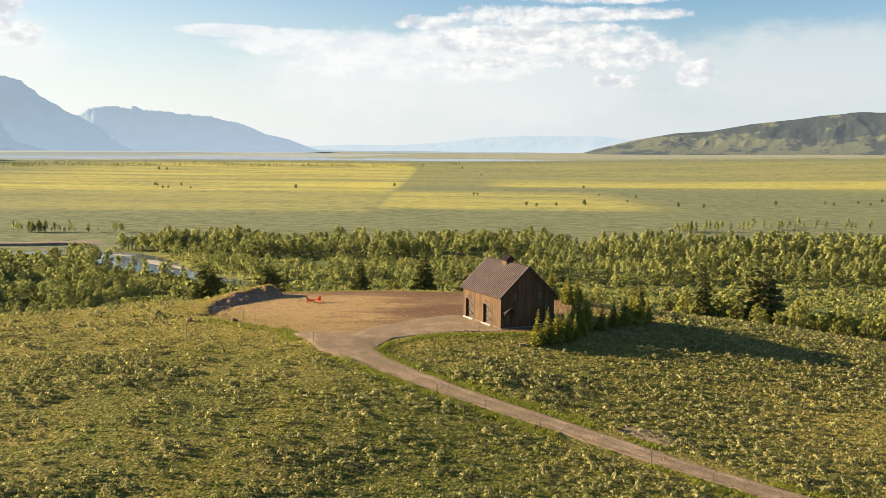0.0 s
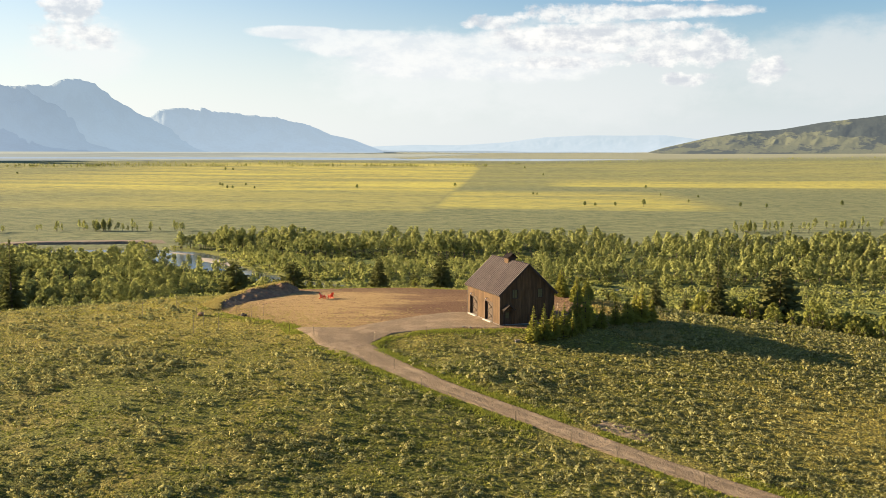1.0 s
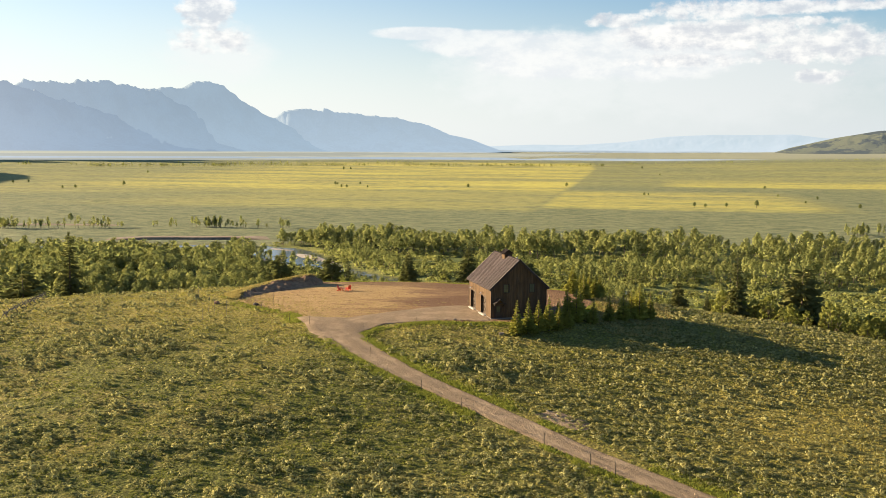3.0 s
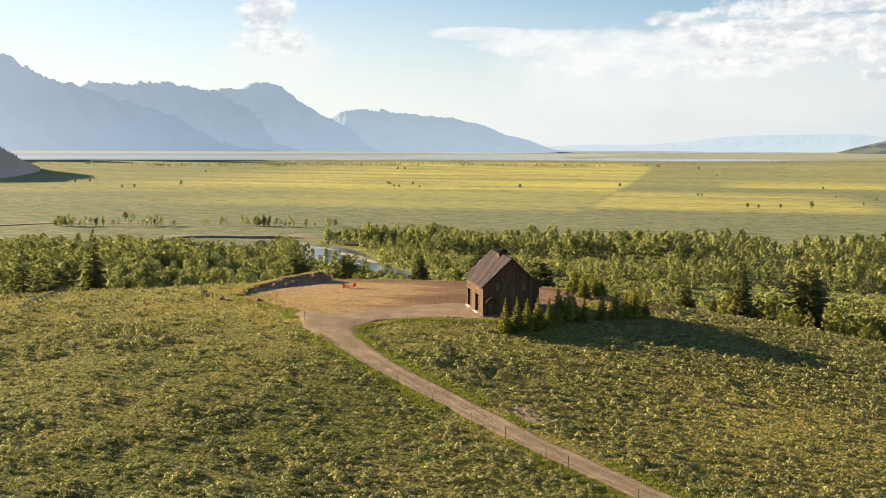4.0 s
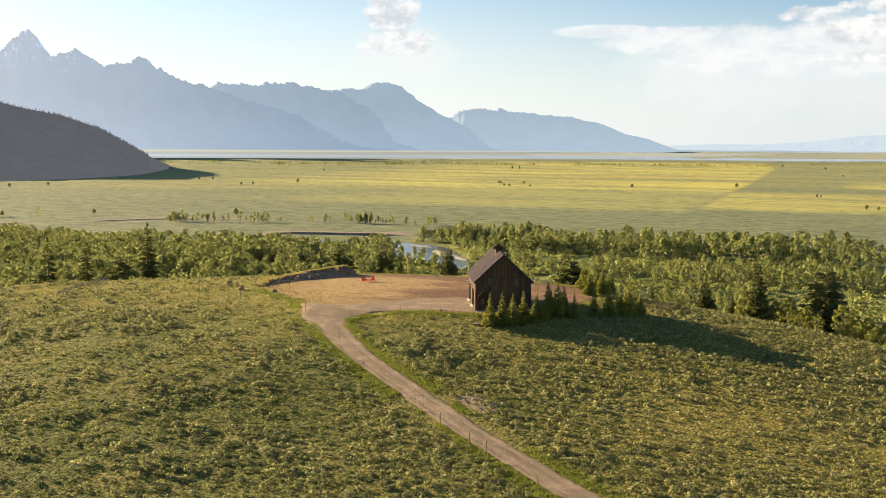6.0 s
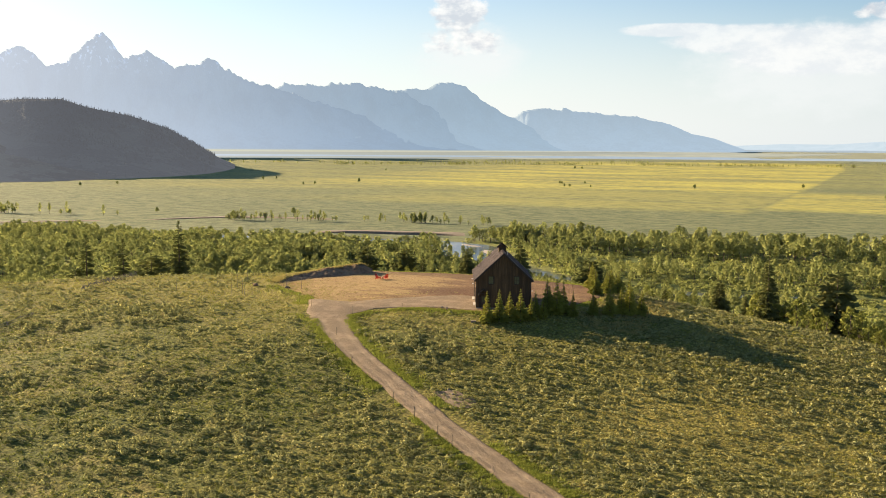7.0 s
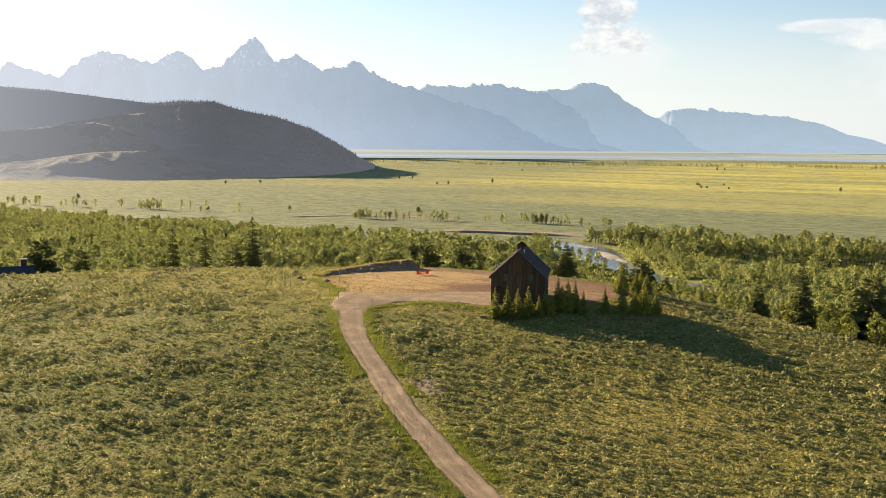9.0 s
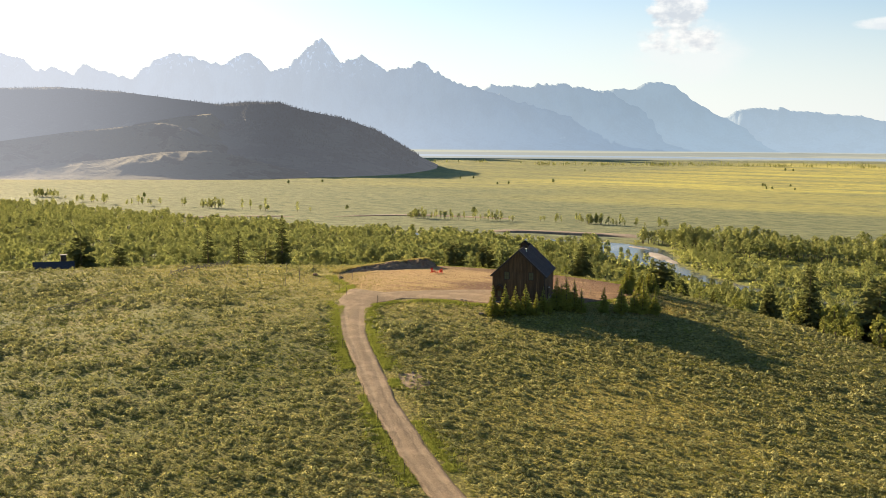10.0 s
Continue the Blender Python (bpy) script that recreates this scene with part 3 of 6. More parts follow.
CENTRE = (45.0, 0.0)
FLOOR = -44.0
ROAD = bend([(-24, 139), (-21.5, 133), (-13.6, 123.2), (-6.2, 115.8), (0.2, 110.2), (6.2, 105.4), (11.2, 101.0), (17.2, 96.2), (23.8, 91.2), (34.3, 83.6), (42, 78.5), (60, 67), (90, 50)], 1.2)
PAD = bend([(-46.5, 160), (-43, 149.5), (-31, 142), (-26, 137), (-14, 139.5), (0, 141), (9.5, 145), (13.5, 156), (14, 168), (6, 179), (-20, 183), (-39, 179), (-45, 170), (-46.5, 160)], 0.8)[:-1]
APRON = bend([(-30, 139.6), (-23.4, 138.8), (-18.8, 143.2), (-15, 148), (-11, 152.3), (-6, 155.3), (-1.5, 150), (1.0, 142.6), (-5.7, 141.2), (-10.4, 139.4), (-15.2, 137.2), (-17.7, 132.2), (-19.5, 129.6), (-24, 130.5), (-26.8, 135.2), (-30, 139.6)], 1.0)[:-1]
RIVER = bend([(-520, 590), (-420, 618), (-330, 642), (-262, 648), (-216, 622), (-184, 582), (-152, 544), (-112, 508), (-62, 483), (0, 489), (75, 507), (140, 506), (240, 516), (420, 520)], 12)


OLD_TRACK = bend([(-31, 138), (-27, 128), (-25, 110), (-27.5, 96), (-32, 86), (-40, 76), (-52, 68)], 3)


def old_track(x, y):
    """How near a place is to the old grassed-over track, 0 to 1."""
    return np.exp(-(to_line(x, y, OLD_TRACK)[0] / 2.6) ** 2)


def river_half(x):
    return np.interp(x, [-520, -330, -262, -216, -184, -160, -112, -60, 0, 420], [13, 15, 22, 28, 22, 14, 12, 10, 7, 6])



C4 = [-1.969, 3.692, -0.403, -0.966, -0.276, -2.477, 0.602, 0.448, -0.203, -1.899, -1.21, -0.231, 0.295, -0.516, 0.308]


def bench(x, y):
    u, v = np.clip(x, -115, 78) / 60, (np.clip(y, 55, 172) - 125) / 45
    k, z = 0, 0.0
    for i in range(5):
        for j in range(5 - i):
            z = z + C4[k] * u ** i * v ** j
            k += 1
    z = z - 0.08 * np.clip(x - 78, 0, 200) - 0.05 * np.clip(55 - y, 0, 400)
    flat = smooth(inside(x, y, PAD), -9, 3)
    return z * (1 - flat) + 0.0 * flat


def past_edge(x, y):
    edge = np.interp(x, [-200, -140, -112, -95, -80, -54, -20, 8, 28, 50, 75, 110, 160, 240], [20, 85, 122, 148, 163, 174, 181, 177, 170, 165, 157, 138, 95, 20])
    return (y - edge) * np.interp(x, [-200, -112, -80, -54, 60, 160], [0.55, 0.72, 0.85, 1, 1, 0.6])


def land(x, y):
    x, y = np.asarray(x, float), np.asarray(y, float)
    r = np.hypot(x - CENTRE[0], y - CENTRE[1])
    rough = 1 - smooth(inside(x, y, PAD), -4, 2)
    road = smooth(to_line(x, y, ROAD)[0], 2.2, 6.0)
    rough = rough * road
    z = bench(x, y) + rough * (1 - 0.65 * smooth(x, -4, 14)) * (0.5 * vnoise(0.8 * x + 0.5 * y, 0.8 * y - 0.5 * x, 24, 2) * 1.35 + 0.4 * vnoise(x, y, 13, 3) + 0.10 * vnoise(x, y, 2.5, 2)) - 0.12 * (1 - road)
    e = past_edge(x, y)
    w1 = smooth(e, -4, 125)
    low = FLOOR + 56 * (np.clip(r - 1900, 0, 2900) / 2750) ** 1.3 + 0.5 * vnoise(x, y, 70, 3) * smooth(e, 100, 200)
    east = np.clip(np.arctan2(x - CENTRE[0], np.maximum(y, 1.0)) / 0.38, 0, 1)
    low = low + east * np.interp(r, [2100, 3500, 4400], [0, 26, 16]) * (y > 0)
    rd, _ = to_line(x, y, RIVER)
    low = low - 2.2 * (1 - smooth(rd - river_half(x), -7, 5)) * smooth(e, 60, 120)
    return z * (1 - w1) + low * w1


def axis(parts):
    """Grid lines: stretches of (from, to, step) end to end."""
    return np.concatenate([np.arange(a, b, s) for a, b, s in parts] + [[parts[-1][1]]])


gx = axis([(-4950, -1500, 90), (-1500, -450, 25), (-450, -112, 9), (-112, 83, 1.4), (83, 450, 9), (450, 1500, 25), (1500, 4950, 90)])
gy = axis([(-4950, -400, 350), (-400, 36, 15), (36, 198, 1.4), (198, 960, 9), (960, 1500, 14), (1500, 3400, 28), (3400, 4950, 60)])
X, Y = np.meshgrid(gx, gy)
Z = land(X, Y)
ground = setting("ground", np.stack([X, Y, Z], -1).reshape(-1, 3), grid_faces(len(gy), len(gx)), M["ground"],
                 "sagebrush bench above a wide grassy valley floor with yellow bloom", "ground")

R = np.hypot(X - CENTRE[0], Y)
line_x = np.interp(Y, [1150, 1816, 2864, 3333], [-100, -112, -112, -157])
flower = (0.42 * smooth(Y, 1060, 1140) + 0.58 * smooth(R, 1560, 1800)) * (1 - smooth(X - line_x, -12, 12)) * (1 - smooth(R, 3300, 3420)) * smooth(X, -1400, -700)
flower = np.maximum(flower, smooth(Y, 1150, 1180) * (1 - smooth(Y, 1560, 1760)) * (1 - smooth(X, 190, 290)) * smooth(X - line_x, -12, 12) * 0.75)
flower = np.maximum(flower, 0.85 * smooth(Y, 1880, 1950) * (1 - smooth(Y, 2120, 2300)) * smooth(X - line_x, 120, 240))
flower = np.maximum(flower, 0.3 * smooth(R, 1700, 2200) * (1 - smooth(R, 3300, 3400)))
flower = flower * (1 - 0.85 * (1 - smooth(R, 1450, 1950)) * (1 - smooth(X, -800, -400)))
woods = (1 - smooth(Y - woods_edge(X), -20, 25)) * smooth(past_edge(X, Y), 20, 90) * smooth(X, -1150, -950)
bare = (1 - smooth(to_line(X, Y, RIVER)[0] - river_half(X), -2, 4)) * (0.2 - 0.16 * smooth(X, -110, -70)) * smooth(past_edge(X, Y), 60, 120) * 0.8
gold = (0.5 * smooth(Y, 92, 132) + 0.5 * smooth(Y, 122, 148)) * (1 - smooth(X, -14, 2)) + np.exp(-(((X - 40) / 11) ** 2 + ((Y - 112) / 13) ** 2)) + np.exp(-((inside(X, Y, PAD) + 3) / 4) ** 2) * 0.6 + 0.55 * smooth(X, -6, 14) * (Y < 160)
gold = gold + 0.5 * old_track(X, Y)
flower = np.where(past_edge(X, Y) < 25, np.clip(gold * (0.75 + 0.5 * vnoise(X, Y, 12, 3)), 0, 1), flower)
layer = ground.data.attributes.new("zone", "FLOAT_COLOR", "POINT")
layer.data.foreach_set("color", np.stack([flower, woods, bare, np.ones_like(X)], -1).astype(np.float32).ravel())

# ---- road, graded pad, gravel apron ----


def ribbon(name, line, half, mat, label, category, lift=0.05, cols=15, wander=0.35, drop=0.12, height=None):
    p = np.array(line)
    d = np.gradient(p, axis=0)
    d /= np.linalg.norm(d, axis=1)[:, None]
    n = np.stack([d[:, 1], -d[:, 0]], -1)
    s = np.linspace(-1, 1, cols)
    h = half if np.ndim(half) else np.full(len(p), half)
    jit = 1 + wander / h[:, None] * np.where(s[None, :] < 0, vnoise(np.arange(len(p)), np.zeros(len(p)), 3, 3)[:, None], vnoise(np.arange(len(p)), np.full(len(p), 50.0), 3, 3)[:, None])
    q = p[:, None, :] + n[:, None, :] * (s[None, :, None] * h[:, None, None] * jit[:, :, None])
    z = (land(q[..., 0], q[..., 1]) if height is None else np.full(q.shape[:2], height)) + lift - drop * (np.abs(s)[None, :] > 0.99)
    if height is None:
        z = z - 0.05 * np.exp(-((np.abs(s) - 0.42) / 0.14) ** 2)[None, :]
    ob = setting(name, np.concatenate([q, z[..., None]], -1).reshape(-1, 3), grid_faces(len(p), cols), mat, label, category)
    ob.data.attributes.new("across", "FLOAT", "POINT").data.foreach_set("value", np.tile(s, len(p)).astype(np.float32))
    return ob


def spread(name, outline, heart, mat, label, category, lift, rings=36, ragged=0.5, drop=0.14, rough=0.03):
    b = np.array(outline)
    b = b + (np.array(heart) - b) / np.linalg.norm(np.array(heart) - b, axis=1)[:, None] * (vnoise(b[:, 0], b[:, 1], 2.2, 3)[:, None] * ragged)
    s = np.linspace(0, 1, rings)
    q = np.array(heart)[None, None, :] + (b[None] - np.array(heart)) * s[:, None, None]
    q = np.concatenate([q, q[:, :1]], 1)
    z = land(q[..., 0], q[..., 1]) + lift + rough * vnoise(q[..., 0], q[..., 1], 1.5, 4, 0.6) - drop * (s[:, None] > 0.995)
    return setting(name, np.concatenate([q, z[..., None]], -1).reshape(-1, 3), grid_faces(rings, q.shape[1])[:, ::-1], mat, label, category)


wide_road = np.interp(np.arange(len(ROAD)), [0, 8, 16, 30, 200], [4.2, 3.4, 2.2, 1.8, 1.8])
ribbon("road", ROAD[7:], wide_road[7:], M["gravel"], "narrow unpaved gravel drive with two worn wheel tracks", "road", 0.10)
spread("graded_pad", PAD, (-18, 161), M["soil"], "graded pad of reddish bare soil with straw", "ground", 0.035, 100, 0.6, 0.10, 0.03)
spread("gravel_apron", APRON, (-16, 140.0), M["gravel"], "gravel turning apron in front of the barn", "pavement", 0.08, 24, 0.35, 0.10)

spread("rubble_patch", bend([(10.6, 106.2), (12.6, 108.3), (15.5, 106.8), (17.6, 104.2), (15.6, 102.4), (12.6, 103.9), (10.6, 106.2)], 0.6)[:-1], (14, 105.4), M["gravel"], "patch of bare rubble beside the drive", "ground", 0.05, 10, 0.9)

# ---- river ----
ribbon("water", RIVER, river_half(np.array(RIVER)[:, 0]) + 1.0, M["water"], "shallow river winding between gravel bars", "river", 0, 7, 2.5, 0.0, FLOOR - 1.3)


def bar(cx, cy, lx, ly, turn, high):
    a = np.linspace(0, 2 * np.pi, 48)
    s = np.linspace(0, 1, 8)[:, None]
    rr = 1 + 0.35 * vnoise(np.cos(a) * 3 + cx, np.sin(a) * 3 + cy, 1.5, 3)
    px, py = s * np.cos(a) * lx * rr, s * np.sin(a) * ly * rr
    c, d = math.cos(radians(turn)), math.sin(radians(turn))
    q = np.stack([cx + px * c - py * d, cy + px * d + py * c, FLOOR - 1.5 + high * (1 - s * s) + 0 * px], -1)
    return setting("gravel_bar", q.reshape(-1, 3), grid_faces(8, 48)[:, ::-1], M["cobble"], "low cobble bar in the river", "gravel bar")


bar(-190, 606, 28, 7, -52, 0.7)
bar(-212, 584, 7, 4, -50, 0.5)
bar(-170, 584, 14, 4, -50, 0.6)
bar(-226, 648, 14, 4, -30, 0.6)

# cut banks beyond the river
for line, high in (([(-380, 665), (-340, 684), (-300, 694), (-258, 708)], 1.9), ([(-590, 690), (-540, 764), (-470, 788), (-420, 796)], 1.0), ([(-700, 560), (-640, 640), (-600, 680)], 0.9)):
    p = np.array(bend(line, 4))
    n = len(p)
    jag = vnoise(p[:, 0], p[:, 1], 18, 3)
    rows = []
    for off, up in ((-2.5, -0.6), (-0.6, 0.35), (0.4, 0.92), (3.0, 1.0), (28, 0.12), (34, -0.3)):
        rows.append(np.stack([p[:, 0] - 0.35 * off + jag, p[:, 1] + off + jag, FLOOR + high * up * np.clip(np.minimum(np.arange(n), np.arange(n)[::-1]) / 8, 0, 1) - 0.2], -1))
    q = np.array(rows)
    setting("cut_bank", q.reshape(-1, 3), grid_faces(6, n)[:, ::-1], M["bank"], "eroded earth bank along a river terrace", "bank")

# ---- far country ----


def aim(a, r):
    """Place at azimuth a (degrees to the left of ahead) and range r."""
    a = np.radians(a)
    return CENTRE[0] - r * np.sin(a), CENTRE[1] + r * np.cos(a)


def range_of(name, crest, reach, mat, label, foot=340, back=130, jag=6.0, gully=0.16, step=0.06, category="mountain", foot_z=None, turn=0.4):
    """A ridge along the given crest: azimuths and heights, at the given range."""
    c = np.array(sorted(crest))
    a = np.arange(c[0, 0], c[-1, 0] + step, step)
    top = np.interp(a, c[:, 0], c[:, 1])
    r0 = np.interp(a, *reach) if np.ndim(reach) else np.full(len(a), float(reach))
    f0 = np.interp(a, *foot) if np.ndim(foot) else np.full(len(a), float(foot))
    arc = np.radians(a) * r0
    top = top + jag * vnoise(arc, arc * 0, 26, 4, 0.6) * np.clip((top - 70) / 190, 0.06, 1)
    s = np.concatenate([np.linspace(0, 1, 26), [1.5, 2.0]])[:, None]
    rr = np.where(s <= 1, r0 - f0 * (1 - s), r0 + back * (s - 1))
    rise = np.where(s <= 1, 0.5 * s + 0.5 * s ** 2.4, 1 - 0.8 * (s - 1))
    px, py = aim(a[None, :], rr)
    base = land(*aim(a, r0 - f0)) - 6 if foot_z is None else np.full(len(a), foot_z)
    warp = 60 * vnoise(arc[None, :] * 0.7, rr, 170, 3)
    cut = np.abs(vnoise(arc[None, :] + warp + turn * rr, rr * 0.8 + 0 * arc[None, :], 130, 4, 0.5))
    env = np.clip(s * 1.2, 0, 1) * np.clip((1 - s) * 3.2, 0, 1)
    z = base + (top - base) * np.clip(rise * (1 + gully * env * (1.2 - 4 * cut)), -0.2, 1.0)
    SURFACE[name] = (a, s[:, 0], rr + 0 * z, z)
    return setting(name, np.stack([px, py, z], -1).reshape(-1, 3), grid_faces(len(s), len(a)), mat, label, category)


def on_range(name, a, f):
    """Places on a range already built: azimuths a and shares f of the way from foot (0) to crest (1)."""
    aa, ss, rr, z = SURFACE[name]
    i = np.clip(np.searchsorted(aa, a) - 1, 0, len(aa) - 2)
    j = np.clip(np.searchsorted(ss, f) - 1, 0, len(ss) - 2)
    u, v = (a - aa[i]) / (aa[i + 1] - aa[i]), (f - ss[j]) / (ss[j + 1] - ss[j])
    both = [(g[j, i] * (1 - u) + g[j, i + 1] * u) * (1 - v) + (g[j + 1, i] * (1 - u) + g[j + 1, i + 1] * u) * v for g in (rr, z)]
    return (*aim(a, both[0]), both[1])


SURFACE = {}
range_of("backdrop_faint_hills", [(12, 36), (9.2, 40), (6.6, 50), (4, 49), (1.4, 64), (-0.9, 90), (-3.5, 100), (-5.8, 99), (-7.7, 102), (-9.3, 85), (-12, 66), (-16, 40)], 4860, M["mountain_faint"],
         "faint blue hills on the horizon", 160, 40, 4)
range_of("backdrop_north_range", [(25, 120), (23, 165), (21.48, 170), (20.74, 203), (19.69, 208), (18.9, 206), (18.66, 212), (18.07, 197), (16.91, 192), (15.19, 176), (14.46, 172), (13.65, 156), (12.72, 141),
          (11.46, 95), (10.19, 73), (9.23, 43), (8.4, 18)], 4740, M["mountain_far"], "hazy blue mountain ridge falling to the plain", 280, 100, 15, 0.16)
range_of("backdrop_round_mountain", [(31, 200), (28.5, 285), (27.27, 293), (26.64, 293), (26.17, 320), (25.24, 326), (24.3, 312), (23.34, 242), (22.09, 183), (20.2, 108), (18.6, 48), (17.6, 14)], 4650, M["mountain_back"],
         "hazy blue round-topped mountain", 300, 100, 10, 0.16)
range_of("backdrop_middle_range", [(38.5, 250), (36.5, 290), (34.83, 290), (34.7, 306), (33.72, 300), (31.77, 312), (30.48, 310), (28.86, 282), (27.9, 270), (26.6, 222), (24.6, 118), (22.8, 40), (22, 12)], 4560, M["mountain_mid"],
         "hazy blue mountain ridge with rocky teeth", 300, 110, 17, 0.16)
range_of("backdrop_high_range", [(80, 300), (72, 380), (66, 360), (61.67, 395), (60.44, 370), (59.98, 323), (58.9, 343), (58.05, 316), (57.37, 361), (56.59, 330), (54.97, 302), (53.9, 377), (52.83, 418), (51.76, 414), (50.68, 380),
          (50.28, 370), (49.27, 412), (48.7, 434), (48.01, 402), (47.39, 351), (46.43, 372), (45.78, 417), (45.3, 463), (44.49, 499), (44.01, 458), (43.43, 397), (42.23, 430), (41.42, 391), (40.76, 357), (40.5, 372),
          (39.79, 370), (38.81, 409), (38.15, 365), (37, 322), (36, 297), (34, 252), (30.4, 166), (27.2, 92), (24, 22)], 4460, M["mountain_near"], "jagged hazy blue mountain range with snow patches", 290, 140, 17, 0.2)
BUTTE = [(75, 150), (68, 170), (61.36, 163), (58.5, 167), (55.6, 159), (52.6, 142), (49.9, 127), (48.5, 134), (46.6, 135), (45.3, 117), (43, 98), (41, 68), (39.7, 34), (38.4, -4), (37.4, -26)]
BUTTE_R = ([37, 43, 48, 61, 75], [2750, 2600, 2560, 2700, 2800])
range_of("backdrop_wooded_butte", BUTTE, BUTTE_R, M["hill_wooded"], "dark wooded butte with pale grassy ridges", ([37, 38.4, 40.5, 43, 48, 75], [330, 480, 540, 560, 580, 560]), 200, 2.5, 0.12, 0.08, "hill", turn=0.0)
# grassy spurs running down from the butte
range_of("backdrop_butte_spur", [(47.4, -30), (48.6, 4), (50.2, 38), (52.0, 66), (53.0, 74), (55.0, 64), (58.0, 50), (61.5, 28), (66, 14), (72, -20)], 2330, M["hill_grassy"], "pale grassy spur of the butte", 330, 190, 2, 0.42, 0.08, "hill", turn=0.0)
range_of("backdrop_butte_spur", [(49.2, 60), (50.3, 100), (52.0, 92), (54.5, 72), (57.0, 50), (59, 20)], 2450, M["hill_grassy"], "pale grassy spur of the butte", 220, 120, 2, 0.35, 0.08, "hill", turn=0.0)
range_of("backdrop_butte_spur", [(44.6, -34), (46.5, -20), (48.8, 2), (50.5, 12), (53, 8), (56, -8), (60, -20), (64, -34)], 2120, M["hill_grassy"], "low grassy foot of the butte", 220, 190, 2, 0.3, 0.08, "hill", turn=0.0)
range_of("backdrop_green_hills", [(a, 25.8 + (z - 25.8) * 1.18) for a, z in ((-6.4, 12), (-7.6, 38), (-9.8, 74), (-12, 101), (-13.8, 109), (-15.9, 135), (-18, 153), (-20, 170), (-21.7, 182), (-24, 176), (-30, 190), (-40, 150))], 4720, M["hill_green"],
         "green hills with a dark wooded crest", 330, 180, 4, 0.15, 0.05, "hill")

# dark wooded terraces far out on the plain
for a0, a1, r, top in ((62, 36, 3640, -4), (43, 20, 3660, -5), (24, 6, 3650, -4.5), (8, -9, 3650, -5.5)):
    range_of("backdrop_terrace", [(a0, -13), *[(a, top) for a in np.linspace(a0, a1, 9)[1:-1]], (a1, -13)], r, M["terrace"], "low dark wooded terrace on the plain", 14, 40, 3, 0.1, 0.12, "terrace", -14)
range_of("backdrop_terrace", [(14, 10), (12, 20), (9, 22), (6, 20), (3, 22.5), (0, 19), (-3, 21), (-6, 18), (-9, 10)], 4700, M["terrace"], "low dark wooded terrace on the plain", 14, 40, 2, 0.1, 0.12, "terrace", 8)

# pale glowing sheet at the foot of the ranges: haze painted over their shadow
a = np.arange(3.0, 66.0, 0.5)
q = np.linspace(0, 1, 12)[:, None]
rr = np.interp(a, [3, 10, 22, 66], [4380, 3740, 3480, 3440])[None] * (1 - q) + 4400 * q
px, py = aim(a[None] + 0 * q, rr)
setting("backdrop_flats", np.stack([px, py, land(px, py) + 2.0 - 4.0 * (q == 0)], -1).reshape(-1, 3), grid_faces(12, len(a)), M["flats"], "pale glowing haze sheet over flats at the foot of the mountains", "plain")

# ---- barn ----
HW, HL, EAVE, RIDGE, OVER, RAKE = 8.8, 12.55, 4.54, 9.03, 0.42, 0.4
PITCH = math.atan2(RIDGE - EAVE, HW / 2 + OVER)
WALL_TOP = EAVE + OVER * math.tan(PITCH) - 0.12


def siding(bm, length, top, openings, wide=0.245, thick=0.035, put=None):
    """Upright boards along a wall, cut round its openings. top: height at a distance; put: lays (along, out, up) into the barn."""
    s = 0.0
    while s < length - 0.02:
        e = min(s + wide - 0.012, length)
        spans = [(0.12, None)]
        for a, b, lo, hi in openings:
            if s < b - 0.02 and e > a + 0.02:
                cut = []
                for z0, z1 in spans:
                    if z1 is None or z1 > lo:
                        if lo > z0 + 0.05:
                            cut.append((z0, lo))
                        if z1 is None or hi < z1:
                            cut.append((hi, z1))
                    else:
                        cut.append((z0, z1))
                spans = cut
        out = thick + random.uniform(-0.007, 0.007)
        for z0, z1 in spans:
            ta, tb = (z1, z1) if z1 is not None else (top(s), top(e))
            c = [put(q, o, z) for o in (0.0, out) for q, z in ((s, z0), (e, z0), (e, tb), (s, ta))]
            v = [bm.verts.new(q) for q in c]
            for f in ((4, 5, 6, 7), (0, 4, 7, 3), (5, 1, 2, 6), (7, 6, 2, 3), (0, 1, 5, 4)):
                bm.faces.new([v[k] for k in f])
        s += wide
    bmesh.ops.recalc_face_normals(bm, faces=bm.faces)
    return bm


def slab(bm, length, top, openings, put, depth=0.14):
    """The wall behind the boards, in panels round its openings."""
    xs = sorted({0.0, length, length / 2, *[v for o in openings for v in o[:2]]})
    for a, b in zip(xs, xs[1:]):
        zs = [(0.0, None)]
        for x0, x1, lo, hi in openings:
            if a < x1 - 0.01 and b > x0 + 0.01:
                zs = [q for z0, z1 in zs for q in (((z0, lo),) if lo > 0.01 else ()) + ((hi, z1),)]
        for z0, z1 in zs:
            ta, tb = (z1, z1) if z1 is not None else (top(a), top(b))
            c = [put(q, o, z) for o in (-depth, 0.0) for q, z in ((a, z0), (b, z0), (b, tb), (a, ta))]
            v = [bm.verts.new(q) for q in c]
            for f in ((4, 5, 6, 7), (3, 2, 1, 0), (0, 4, 7, 3), (5, 1, 2, 6), (7, 6, 2, 3), (0, 1, 5, 4)):
                bm.faces.new([v[k] for k in f])
    bmesh.ops.recalc_face_normals(bm, faces=bm.faces)
    return bm


def lay(m):
    """Moves a flat part drawn in (along, out, up) into the barn."""
    return lambda a, o, z: m @ Vector((a, o, z))


